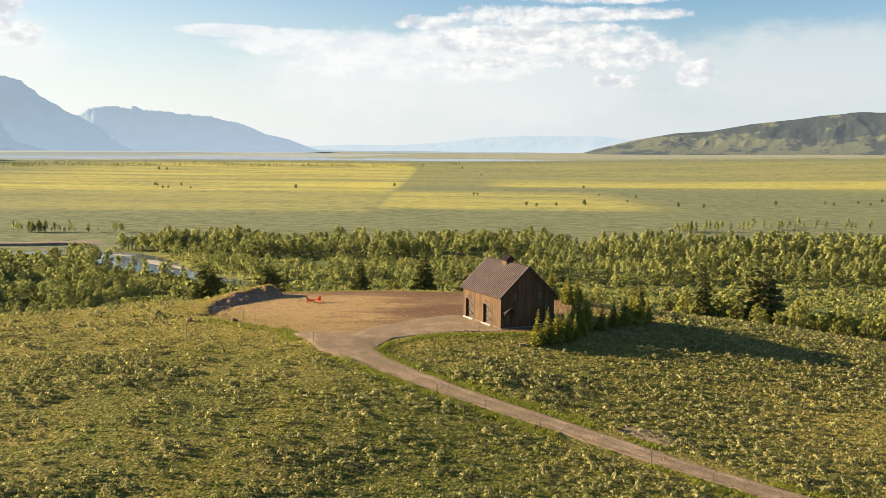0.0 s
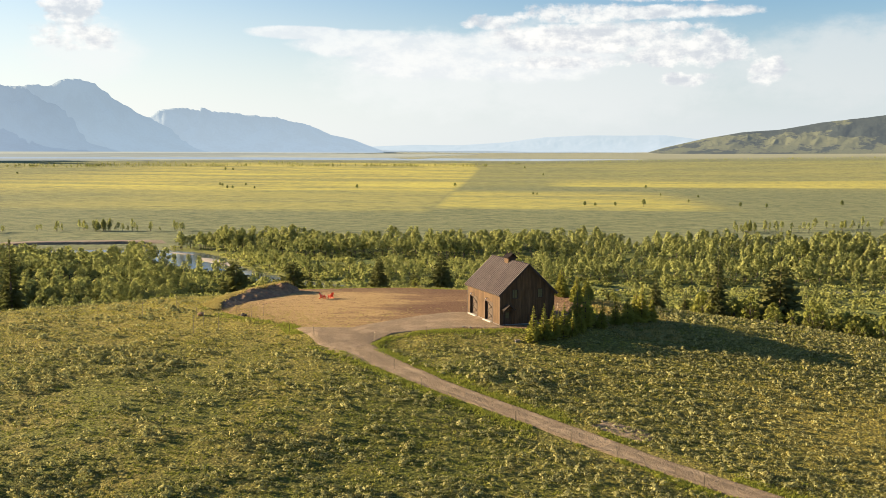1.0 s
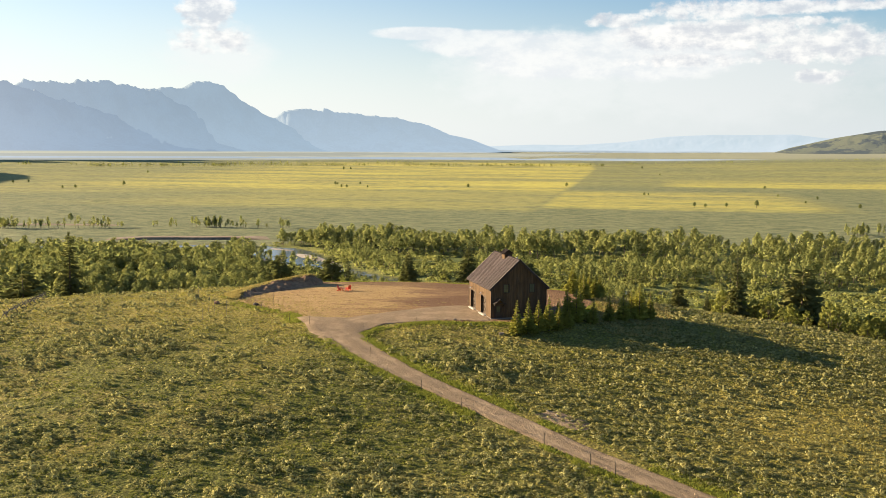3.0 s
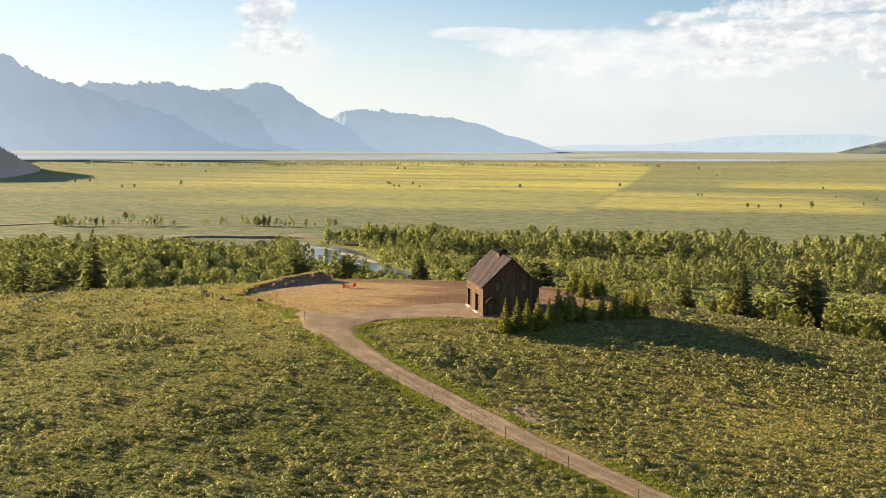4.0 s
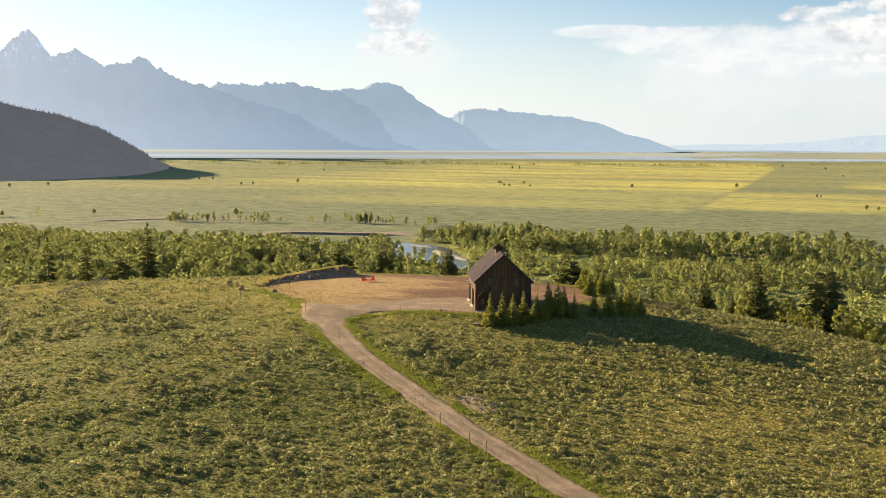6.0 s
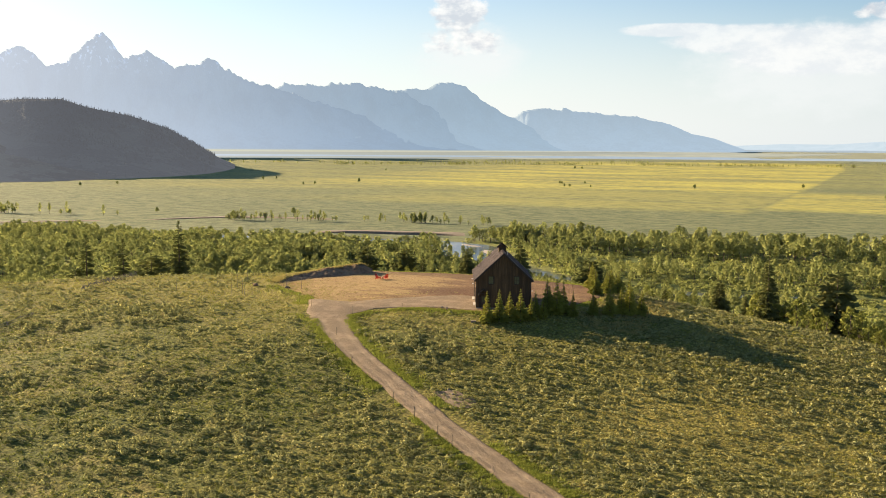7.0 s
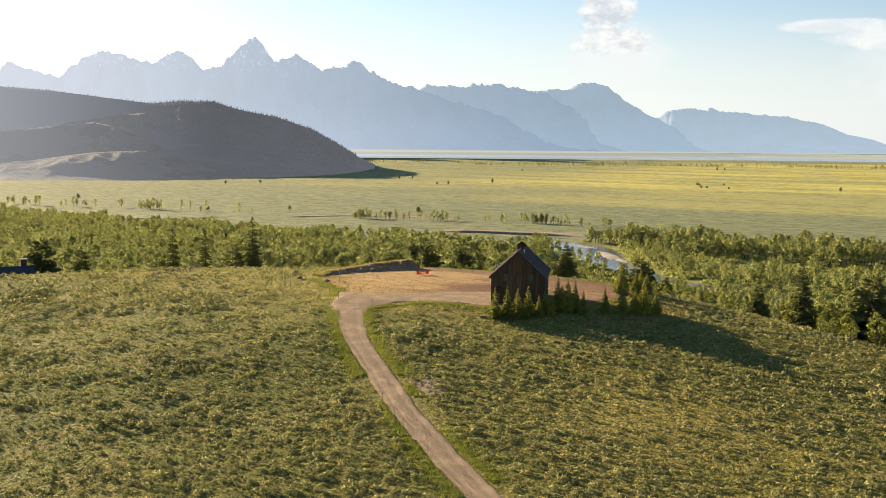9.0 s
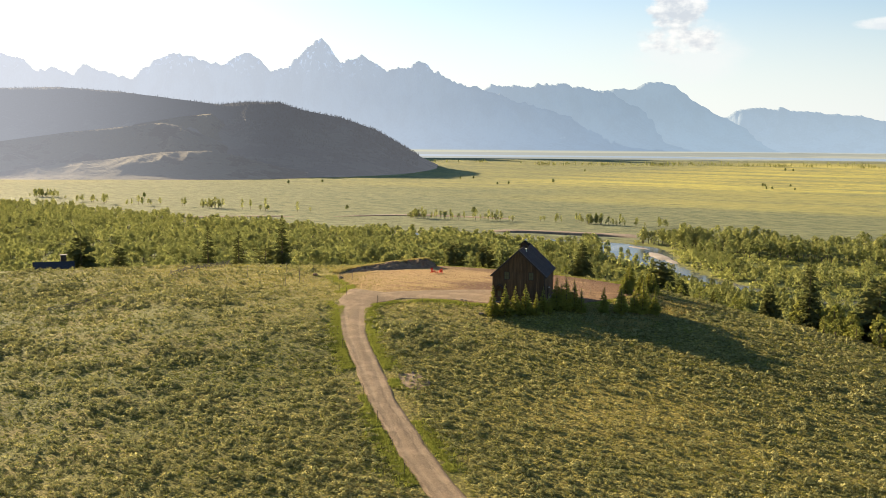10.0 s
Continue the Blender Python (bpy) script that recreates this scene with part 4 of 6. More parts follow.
# along, out and up of each wall in the barn's own axes
FRONT = Matrix(((1, 0, 0, 0), (0, -1, 0, 0), (0, 0, 1, 0), (0, 0, 0, 1)))
BACK = Matrix(((-1, 0, 0, HW), (0, 1, 0, HL), (0, 0, 1, 0), (0, 0, 0, 1)))
LEFT = Matrix(((0, -1, 0, 0), (1, 0, 0, 0), (0, 0, 1, 0), (0, 0, 0, 1)))
RIGHT = Matrix(((0, 1, 0, HW), (-1, 0, 0, HL), (0, 0, 1, 0), (0, 0, 0, 1)))


def placed(bm, m):
    bmesh.ops.transform(bm, matrix=m, verts=bm.verts)
    bmesh.ops.recalc_face_normals(bm, faces=bm.faces)
    return bm


def window(parent, m, a, b, lo, hi, grid=(2, 2), name="window"):
    f = 0.09
    frame_ob = part(name, placed(boxes((a - f, a, -0.02, 0.075, lo - f, hi + f), (b, b + f, -0.02, 0.075, lo - f, hi + f), (a, b, -0.02, 0.075, hi, hi + f), (a - 0.03, b + 0.03, -0.02, 0.11, lo - f, lo), bevel=0.008), m), M["dark_wood"], parent, "dark wood window frame")
    for i in range(grid[0]):
        for j in range(grid[1]):
            x0, x1 = a + (b - a) * i / grid[0], a + (b - a) * (i + 1) / grid[0]
            z0, z1 = lo + (hi - lo) * j / grid[1], lo + (hi - lo) * (j + 1) / grid[1]
            part("pane", placed(boxes((x0 + 0.02, x1 - 0.02, -0.06, -0.045, z0 + 0.02, z1 - 0.02)), m), M["glass"], frame_ob, "dark window glass")
    bars = bmesh.new()
    for i in range(1, grid[0]):
        x = a + (b - a) * i / grid[0]
        box(bars, x - 0.02, x + 0.02, -0.07, -0.01, lo, hi)
    for j in range(1, grid[1]):
        z = lo + (hi - lo) * j / grid[1]
        box(bars, a, b, -0.066, -0.014, z - 0.02, z + 0.02)
    box(bars, a, b, -0.14, -0.12, lo, hi)
    part("muntin", placed(bars, m), M["dark_wood"], frame_ob)
    return frame_ob


def gooseneck(parent, m, a, z):
    bm = bmesh.new()
    tube(bm, (a, 0.03, z), (a, 0.30, z + 0.16), 0.022, 0.022)
    tube(bm, (a, 0.30, z + 0.16), (a, 0.46, z + 0.08), 0.022, 0.022)
    arm = part("lamp_arm", placed(bm, m), M["black"], parent)
    bm = bmesh.new()
    tube(bm, (a, 0.46, z + 0.10), (a, 0.46, z - 0.06), 0.05, 0.20, 12)
    part("lamp_shade", placed(bm, m), M["steel"], arm, "pale metal lamp shade")


def barn_door(parent, m, a, b, hi):
    """A braced door set back in its opening, with timber jambs and a pale header."""
    deep = 0.42
    door = part("barn_door", placed(boxes(*[(x, min(x + 0.19, b), -deep, -deep + 0.05, 0.05, hi) for x in np.arange(a, b - 0.02, 0.2)]), m), M["board_door"], parent, "braced plank barn door, shut")
    bm = boxes((a, a + 0.16, -deep + 0.05, -deep + 0.1, 0.05, hi), (b - 0.16, b, -deep + 0.05, -deep + 0.1, 0.05, hi), (a, b, -deep + 0.05, -deep + 0.105, hi - 0.16, hi), (a, b, -deep + 0.05, -deep + 0.105, 0.05, 0.21),
               (a, b, -deep + 0.05, -deep + 0.105, hi * 0.5 - 0.08, hi * 0.5 + 0.08))
    part("door_frame", placed(bm, m), M["board_door"], door)
    for z0, z1 in ((0.15, hi * 0.5), (hi * 0.5, hi - 0.12)):
        for x0, x1 in ((a + 0.1, b - 0.1), (b - 0.1, a + 0.1)):
            bm = beam(bmesh.new(), (x0, -deep + 0.08, z0), (x1, -deep + 0.08, z1), 0.06, 0.13, (0, 1, 0))
            part("brace", placed(bm, m), M["board_door"], door)
    bm = tube(bmesh.new(), (b - 0.3, -deep + 0.16, 1.0), (b - 0.3, -deep + 0.16, 1.35), 0.02, 0.02)
    part("handle", placed(bm, m), M["black"], door, "black iron handle")
    for x0, x1 in ((a - 0.14, a), (b, b + 0.14)):
        part("jamb", placed(boxes((x0, x1, -deep, 0.06, 0, hi + 0.02), bevel=0.01), m), M["dark_wood"], parent)
    part("header", placed(boxes((a - 0.22, b + 0.22, -deep, 0.09, hi + 0.02, hi + 0.16), bevel=0.012), m), M["board_door"], parent, "pale timber header")
    part("threshold", placed(boxes((a - 0.1, b + 0.1, -deep, 0.35, -0.1, 0.1), bevel=0.02), m), M["concrete"], parent, "pale concrete threshold")
    gooseneck(parent, m, (a + b) / 2, hi + 0.52)


def gable_top(x):
    return EAVE + (min(x, HW - x) + OVER) * math.tan(PITCH) - 0.10


BARN_AT = pose(0.105, 143.3, 0.02, 0, 0, math.degrees(0.44))


def barn():
    b = thing("barn", "dark weathered board barn with brown metal roof and cupola, on gravel", "barn", m=BARN_AT)
    d1, d2 = (2.75, 5.55, 0.0, 2.95), (8.7, 11.5, 0.0, 2.95)
    front_open = [(0.70, 1.62, 0.0, 2.12), (1.98, 2.72, 4.0, 5.2), (6.13, 6.87, 4.0, 5.2)]
    right_open = [(HL - 5.0, HL - 4.1, 0.6, 2.1)]
    walls = (("front_wall", FRONT, HW, gable_top, front_open), ("rear_wall", BACK, HW, gable_top, []),
             ("left_wall", LEFT, HL, lambda s: WALL_TOP, [d1, d2]), ("right_wall", RIGHT, HL, lambda s: WALL_TOP, right_open))
    for name, m, length, top, opens in walls:
        wall = part(name, slab(bmesh.new(), length, top, opens, lay(m)), M["dark_wood"], b)
        part("siding", siding(bmesh.new(), length, top, opens, put=lay(m)), M["board"], wall, "weathered brown upright boards")
    for x, y in ((0, 0), (HW, 0), (0, HL), (HW, HL)):
        part("corner_board", boxes((x - 0.07, x + 0.07, y - 0.07, y + 0.07, 0.1, WALL_TOP), bevel=0.01), M["dark_wood"], b)
    part("foundation", boxes((-0.06, HW + 0.06, -0.06, 0.1, -0.9, 0.13), (-0.06, HW + 0.06, HL - 0.1, HL + 0.06, -0.9, 0.13), (-0.06, 0.1, 0.1, HL - 0.1, -0.9, 0.1), (HW - 0.1, HW + 0.06, 0.1, HL - 0.1, -0.9, 0.13)), M["concrete"], b, "low concrete foundation")
    part("floor_slab", boxes((0.1, HW - 0.1, 0.1, HL - 0.1, -0.3, 0.03)), M["concrete"], b)
    # roof planes with standing seams
    run = (HW / 2 + OVER) / math.cos(PITCH)
    for side, sign in (("left", 1), ("right", -1)):
        m = Matrix.Translation((HW / 2, -RAKE, RIDGE)) @ Matrix.Rotation(math.pi if sign > 0 else 0, 4, "Z") @ Matrix.Rotation(PITCH, 4, "Y")
        y0, y1 = (0, HL + 2 * RAKE) if sign < 0 else (-(HL + 2 * RAKE), 0)
        roof = part("roof_plane", placed(boxes((0, run, y0, y1, -0.10, 0.0)), m), M["roof"], b, "brown standing-seam metal roof")
        n = 25
        for k in range(n + 1):
            y = y0 + (y1 - y0) * (0.004 + 0.992 * k / n)
            part("seam", placed(boxes((0.0, run + 0.01, y - 0.10, y + 0.10, 0.0, 0.06)), m), M["rib"], roof)
        part("fascia", placed(boxes((run, run + 0.03, y0, y1, -0.2, 0.02)), m), M["dark_wood"], roof)
        for y in (y0, y1):
            part("rake_board", placed(boxes((0, run + 0.03, y - 0.02, y + 0.02, -0.24, 0.03)), m), M["dark_wood"], roof, "dark rake board with pale drip edge")
            part("drip_edge", placed(boxes((0, run + 0.04, y - 0.035, y + 0.035, 0.03, 0.075)), m), M["edge"], roof)
    part("ridge_cap", boxes((HW / 2 - 0.14, HW / 2 + 0.14, -RAKE - 0.03, HL + RAKE + 0.03, RIDGE - 0.05, RIDGE + 0.06), bevel=0.03), M["roof"], b)
    for x, sgn in ((-OVER + 0.05, 1), (HW + OVER - 0.05, -1)):
        for k in range(9):
            y = 0.15 + k * (HL - 0.3) / 8
            part("rafter_tail", boxes((min(x, x + sgn * 0.4), max(x, x + sgn * 0.4), y - 0.045, y + 0.045, EAVE - 0.2, EAVE - 0.04)), M["dark_wood"], b)
    # cupola
    cx, cy = HW / 2, 6.3
    cup = part("cupola", boxes((cx - 0.62, cx + 0.62, cy - 0.75, cy + 0.75, RIDGE - 0.75, RIDGE + 0.36), bevel=0.02), M["board"], b, "small boarded cupola with louvres")
    for k in range(4):
        z = RIDGE - 0.08 + k * 0.10
        for y in (cy - 0.79, cy + 0.74):
            part("louvre", boxes((cx - 0.4, cx + 0.4, y, y + 0.05, z, z + 0.06)), M["dark_wood"], cup)
    for sgn in (1, -1):
        m = Matrix.Translation((cx, cy, RIDGE + 0.95)) @ Matrix.Rotation(math.pi if sgn > 0 else 0, 4, "Z") @ Matrix.Rotation(radians(38), 4, "Y")
        part("cupola_roof", placed(boxes((-0.02, 1.12, -1.0, 1.0, -0.05, 0.0), *[(0, 1.12, y - 0.02, y + 0.02, 0, 0.045) for y in np.linspace(-0.98, 0.98, 7)]), m), M["roof"], cup)
    for y in (cy - 0.72, cy + 0.72):
        bm = bmesh.new()
        v = [bm.verts.new(q) for q in ((cx - 0.62, y, RIDGE + 0.36), (cx + 0.62, y, RIDGE + 0.36), (cx, y, RIDGE + 0.84), (cx - 0.62, y + 0.03, RIDGE + 0.36), (cx + 0.62, y + 0.03, RIDGE + 0.36), (cx, y + 0.03, RIDGE + 0.84))]
        for f in ((0, 1, 2), (5, 4, 3), (0, 3, 4, 1), (1, 4, 5, 2), (2, 5, 3, 0)):
            bm.faces.new([v[q] for q in f])
        part("cupola_gable", bm, M["board"], cup)
    # roof vent
    bm = tube(bmesh.new(), (HW / 2 + 0.75, 3.4, RIDGE - 0.9), (HW / 2 + 0.75, 3.4, RIDGE - 0.15), 0.09, 0.09, 10)
    tube(bm, (HW / 2 + 0.75, 3.4, RIDGE - 0.16), (HW / 2 + 0.75, 3.4, RIDGE - 0.04), 0.16, 0.07, 10)
    part("roof_vent", bm, M["steel"], b, "pale metal roof vent")
    # openings
    for a, bb, lo, hi in front_open[1:]:
        window(b, FRONT, a, bb, lo, hi)
    window(b, RIGHT, *right_open[0], grid=(1, 2))
    for o in (d1, d2):
        barn_door(b, LEFT, o[0], o[1], o[3])
        part("door_sill", placed(boxes((o[0] - 0.1, o[1] + 0.1, 0.02, 0.45, -0.05, 0.16), bevel=0.015), LEFT), M["sill"], b, "pale concrete door sill")
    gooseneck(b, RIGHT, HL - 2.8, 2.5)
    # entrance with its hood
    a, bb, lo, hi = front_open[0]
    entry = part("door", placed(boxes((a + 0.05, bb - 0.05, -0.12, -0.07, 0.06, hi - 0.05), bevel=0.01), FRONT), M["board_door"], b, "glazed plank entrance door, shut")
    part("door_frame", placed(boxes((a, a + 0.05, -0.14, 0.06, 0, hi), (bb - 0.05, bb, -0.14, 0.06, 0, hi), (a, bb, -0.14, 0.06, hi - 0.05, hi)), FRONT), M["dark_wood"], entry)
    for i in range(2):
        for j in range(2):
            x, z = a + 0.2 + i * 0.27, 1.05 + j * 0.44
            part("pane", placed(boxes((x, x + 0.24, -0.069, -0.06, z, z + 0.4)), FRONT), M["glass"], entry, "dark door glass")
    part("handle", placed(tube(bmesh.new(), (bb - 0.14, -0.04, 0.98), (bb - 0.14, -0.04, 1.12), 0.018, 0.018), FRONT), M["black"], entry)
    mid = (a + bb) / 2
    hood = None
    for sgn in (1, -1):
        m = FRONT @ Matrix.Translation((mid, 0, 3.18)) @ Matrix.Rotation(math.pi if sgn > 0 else 0, 4, "Z") @ Matrix.Rotation(radians(40), 4, "Y")
        r = (0, 1.22, 0.0, 1.1) if sgn < 0 else (0, 1.22, -1.1, 0.0)
        ob = part("hood_roof", placed(boxes((r[0], r[1], r[2], r[3], -0.09, 0.0), *[(0, 1.22, y - 0.02, y + 0.02, 0, 0.04) for y in np.linspace(r[2] + 0.03, r[3] - 0.03, 5)]), m), M["dark_wood"], b, "small dark gabled hood over the door")
        hood = hood or ob
    for x in (mid - 0.72, mid + 0.72):
        bm = beam(bmesh.new(), (x, 0.04, 1.75), (x, 0.8, 2.52), 0.11, 0.11)
        beam(bm, (x, 0.0, 2.5), (x, 1.02, 2.5), 0.11, 0.12)
        beam(bm, (x, 0.05, 1.6), (x, 0.05, 2.5), 0.11, 0.09, (0, 1, 0))
        part("bracket", placed(bm, FRONT), M["dark_wood"], b, "dark timber bracket")
    part("hood_tie", placed(boxes((mid - 0.78, mid + 0.78, 0.9, 1.0, 2.42, 2.56), bevel=0.01), FRONT), M["dark_wood"], b)
    return b


barn()
step_at = BARN_AT @ pose(1.2, -0.95, -0.32)
bm = boxes((-0.9, 0.9, -0.75, 0.75, -0.3, 0.22), bevel=0.05)
for v in bm.verts:
    v.co += Vector((random.uniform(-0.05, 0.05), random.uniform(-0.05, 0.05), random.uniform(-0.02, 0.02)))
ob = part("door_step", bm, M["concrete"], None)
ob.matrix_basis = step_at
tagged(ob, "pale rough stone slab step before the barn door", "step")
bm = bmesh.new()
for k in range(9):
    tube(bm, (k * 0.32, 0.05 * math.sin(k * 2.1), 0.1), (k * 0.32 + 0.34, 0.05 * math.sin(k * 2.1 + 2.1), 0.1), 0.12, 0.12, 8)
ob = part("rolled_tarp", bm, M["tarp"], None)
ob.matrix_basis = BARN_AT @ pose(3.0, -0.45, -0.16)
tagged(ob, "rolled dark green tarp at the foot of the barn wall", "tarp")

# ---- chairs and table on the pad ----


def adirondack_chair(m):
    c = thing("adirondack_chair", "red-painted wooden slatted lawn chair on bare soil", "chair", "chairs on the pad", m)
    for x in (-0.3, 0.3):
        part("front_leg", boxes((x - 0.025, x + 0.025, 0.26, 0.36, 0, 0.56), bevel=0.006), M["red"], c)
        bm = beam(bmesh.new(), (x * 0.92, 0.34, 0.36), (x * 0.92, -0.5, 0.03), 0.03, 0.13)
        part("side_rail", bm, M["red"], c)
        part("armrest", boxes((x - 0.075, x + 0.075, -0.34, 0.42, 0.56, 0.59), bevel=0.006), M["red"], c)
        part("rear_leg", beam(bmesh.new(), (x, -0.28, 0.0), (x, -0.24, 0.57), 0.04, 0.08, (0, 1, 0)), M["red"], c)
    for k in range(5):
        y = 0.31 - k * 0.115
        part("seat_slat", boxes((-0.28, 0.28, y - 0.05, y + 0.05, -0.012, 0.012), m=pose(0, 0, 0.40 - k * 0.032, 20), bevel=0.004), M["red"], c)
    for k in range(6):
        x = -0.265 + k * 0.106
        part("back_slat", boxes((x - 0.045, x + 0.045, -0.012, 0.012, 0.0, 0.86 - 1.6 * (x * x)), m=pose(0, -0.19, 0.25, 24), bevel=0.004), M["red"], c)
    part("back_rail", boxes((-0.32, 0.32, -0.33, -0.29, 0.52, 0.60), bevel=0.005), M["red"], c)
    return c


first = adirondack_chair(pose(-31.05, 166.0, 0.09, 0, 0, -100))
copy_thing(first, pose(-29.75, 166.95, 0.09, 0, 0, 52))
t = thing("side_table", "low red-painted wooden table between the chairs", "table", m=pose(-30.25, 166.1, 0.09, 0, 0, 20))
for k in range(4):
    part("top_slat", boxes((-0.26 + k * 0.135, -0.14 + k * 0.135, -0.27, 0.27, 0.42, 0.445), bevel=0.004), M["red"], t)
for x in (-0.22, 0.22):
    for y in (-0.22, 0.22):
        part("leg", boxes((x - 0.03, x + 0.03, y - 0.03, y + 0.03, 0, 0.42)), M["red"], t)

# ---- spoil heap at the edge of the pad ----
line = bend([(-44.6, 151.2), (-46.2, 156), (-45.8, 162.5), (-43.2, 169), (-40.2, 173.2), (-37.4, 175)], 0.4)
p = np.array(line)
n = len(p)
d = np.gradient(p, axis=0)
d /= np.linalg.norm(d, axis=1)[:, None]
nor = np.stack([-d[:, 1], d[:, 0]], -1)
s = np.linspace(-1, 1, 31)
half = np.interp(np.arange(n) / n, [0, 0.2, 0.6, 0.85, 1], [0.8, 3.2, 4.6, 4.0, 1.2])
tall = np.interp(np.arange(n) / n, [0, 0.2, 0.5, 0.75, 0.9, 1], [0.05, 0.45, 0.85, 1.45, 1.9, 0.4])
HEAP, HEAP_OUT, HEAP_HALF, HEAP_TALL = p, nor, half, tall
q = p[:, None] + nor[:, None] * (s[None, :, None] * half[:, None, None])
hump = np.clip(np.where(s > -0.1, 1 - ((s + 0.1) / 1.1) ** 2, 1 - (np.abs(s + 0.1) / 0.9) ** 1.3), 0, 1)
z = land(q[..., 0], q[..., 1]) - 0.12 + tall[:, None] * hump[None] * (1 + 0.55 * vnoise(q[..., 0], q[..., 1], 2.2, 4)) + 0.4 * vnoise(q[..., 0], q[..., 1], 0.8, 3) * hump[None]
ob = new("earth_mound", mesh_of("earth_mound", np.concatenate([q, z[..., None]], -1).reshape(-1, 3), grid_faces(n, 31)[:, ::-1], M["mound"], False))
ob.data.materials.append(M["ground"])
ob.data.polygons.foreach_set("material_index", np.tile((s[:-1] > 0.12).astype(np.int32), n - 1))
tagged(ob, "long mound of dug brown earth beside the graded pad", "earth heap")

# ---- trees ----


def rot_z(v, a):
    c, s_ = np.cos(a), np.sin(a)
    return np.stack([v[..., 0] * c - v[..., 1] * s_, v[..., 0] * s_ + v[..., 1] * c, v[..., 2]], -1)


def spruce_crown(high, wide, seed, whorls=24, bare=0.04, power=0.85, droop=0.28, lean=0.0):
    """Needled sprays in whorls, from the lowest boughs to the tip: verts and faces."""
    r = np.random.default_rng(seed)
    vs, fs = [], []

    def spray(o, d, length, width, sag):
        d = d / np.linalg.norm(d)
        side = np.cross(d, (0, 0, 1.0))
        side /= np.linalg.norm(side) + 1e-9
        tilt = r.uniform(-1.3, 1.3)
        side = side * math.cos(tilt) + np.array((0, 0, 1.0)) * math.sin(tilt)
        mid = o + d * length * r.uniform(0.45, 0.6) - np.array((0, 0, sag * length * 0.3))
        tip = o + d * length - np.array((0, 0, sag * length))
        k = len(vs)
        vs.extend((o, mid + side * width, tip, mid - side * width))
        fs.append((k, k + 1, k + 2, k + 3))

    for w_ in range(whorls):
        for k in range(int(6 + 6 * (1 - w_ / whorls))):
            f = bare + (1 - bare) * (w_ + r.uniform(-0.6, 1.2)) / whorls
            f = max(f, bare)
            if f > 0.985:
                continue
            reach = wide * (1 - f) ** power * min(1, 0.55 + 3.2 * (f - bare + 0.03)) + 0.05 * wide
            a = r.uniform(0, 6.28)
            L = reach * r.uniform(0.6, 1.15)
            d = np.array((math.cos(a), math.sin(a), r.uniform(-0.05, 0.3)))
            o = np.array((0, 0, f * high))
            spray(o, d, L, L * 0.2, droop)
            for q in (0.3, 0.55, 0.8):
                base = o + d * L * q - np.array((0, 0, droop * L * q * 0.6))
                for sgn in (-1, 1):
                    b = a + sgn * r.uniform(0.4, 0.95)
                    spray(base, np.array((math.cos(b), math.sin(b), r.uniform(-0.25, 0.4))), L * (0.56 - 0.3 * q) + 0.05 * wide, L * 0.11 + 0.012, droop)
    for k in range(5):
        a = 6.28 * k / 5
        spray(np.array((0, 0, high * 0.955)), np.array((math.cos(a) * 0.25, math.sin(a) * 0.25, 1.0)), high * 0.06, 0.012 * high, 0)
    v = np.array(vs)
    v[:, 0] += lean * v[:, 2]
    return v, np.array(fs)


def spruce(name, label, high, wide, seed, mat, group, whorls=24, bare=0.04, power=0.85, droop=0.28):
    t = thing(name, label, "tree", group)
    bm = tube(bmesh.new(), (0, 0, -0.6), (0, 0, high * 0.5), high * 0.017 + 0.03, high * 0.010 + 0.015, 7)
    tube(bm, (0, 0, high * 0.5), (0, 0, high * 0.97), high * 0.010 + 0.015, 0.012, 6)
    part("trunk", bm, M["bark"], t, "grey-brown trunk")
    v, f = spruce_crown(high, wide, seed, whorls, bare, power, droop)
    ob = new("crown", mesh_of("crown", v, f, mat))
    away = v * np.array((1, 1, 0)) + np.array((0, 0, 0.25 * wide))
    away = away / (np.linalg.norm(away, axis=1)[:, None] + 1e-6)
    ob.data.attributes.new("puff", "FLOAT_VECTOR", "POINT").data.foreach_set("vector", away.astype(np.float32).ravel())
    ob.parent = t
    return t


def sized(x, y, scale, turn=None, sink=0.0, wide=None):
    turn = random.uniform(0, 360) if turn is None else turn
    wide = wide or scale
    return pose(x, y, float(land(x, y)) - sink, 0, 0, turn) @ Matrix.Diagonal((wide, wide, scale, 1))


def plant(kinds, rows, sink=0.1):
    """Sets out trees of some kinds at (x, y, height); the first of each kind is the built one."""
    first = {}
    for x, y, h, kind in rows:
        src, full = kinds[kind]
        m = sized(x, y, h / full, sink=sink, wide=h / full * random.uniform(0.92, 1.1))
        if kind in first:
            copy_thing(src, m)
        else:
            first[kind] = m
    for kind, m in first.items():
        kinds[kind][0].matrix_basis = m


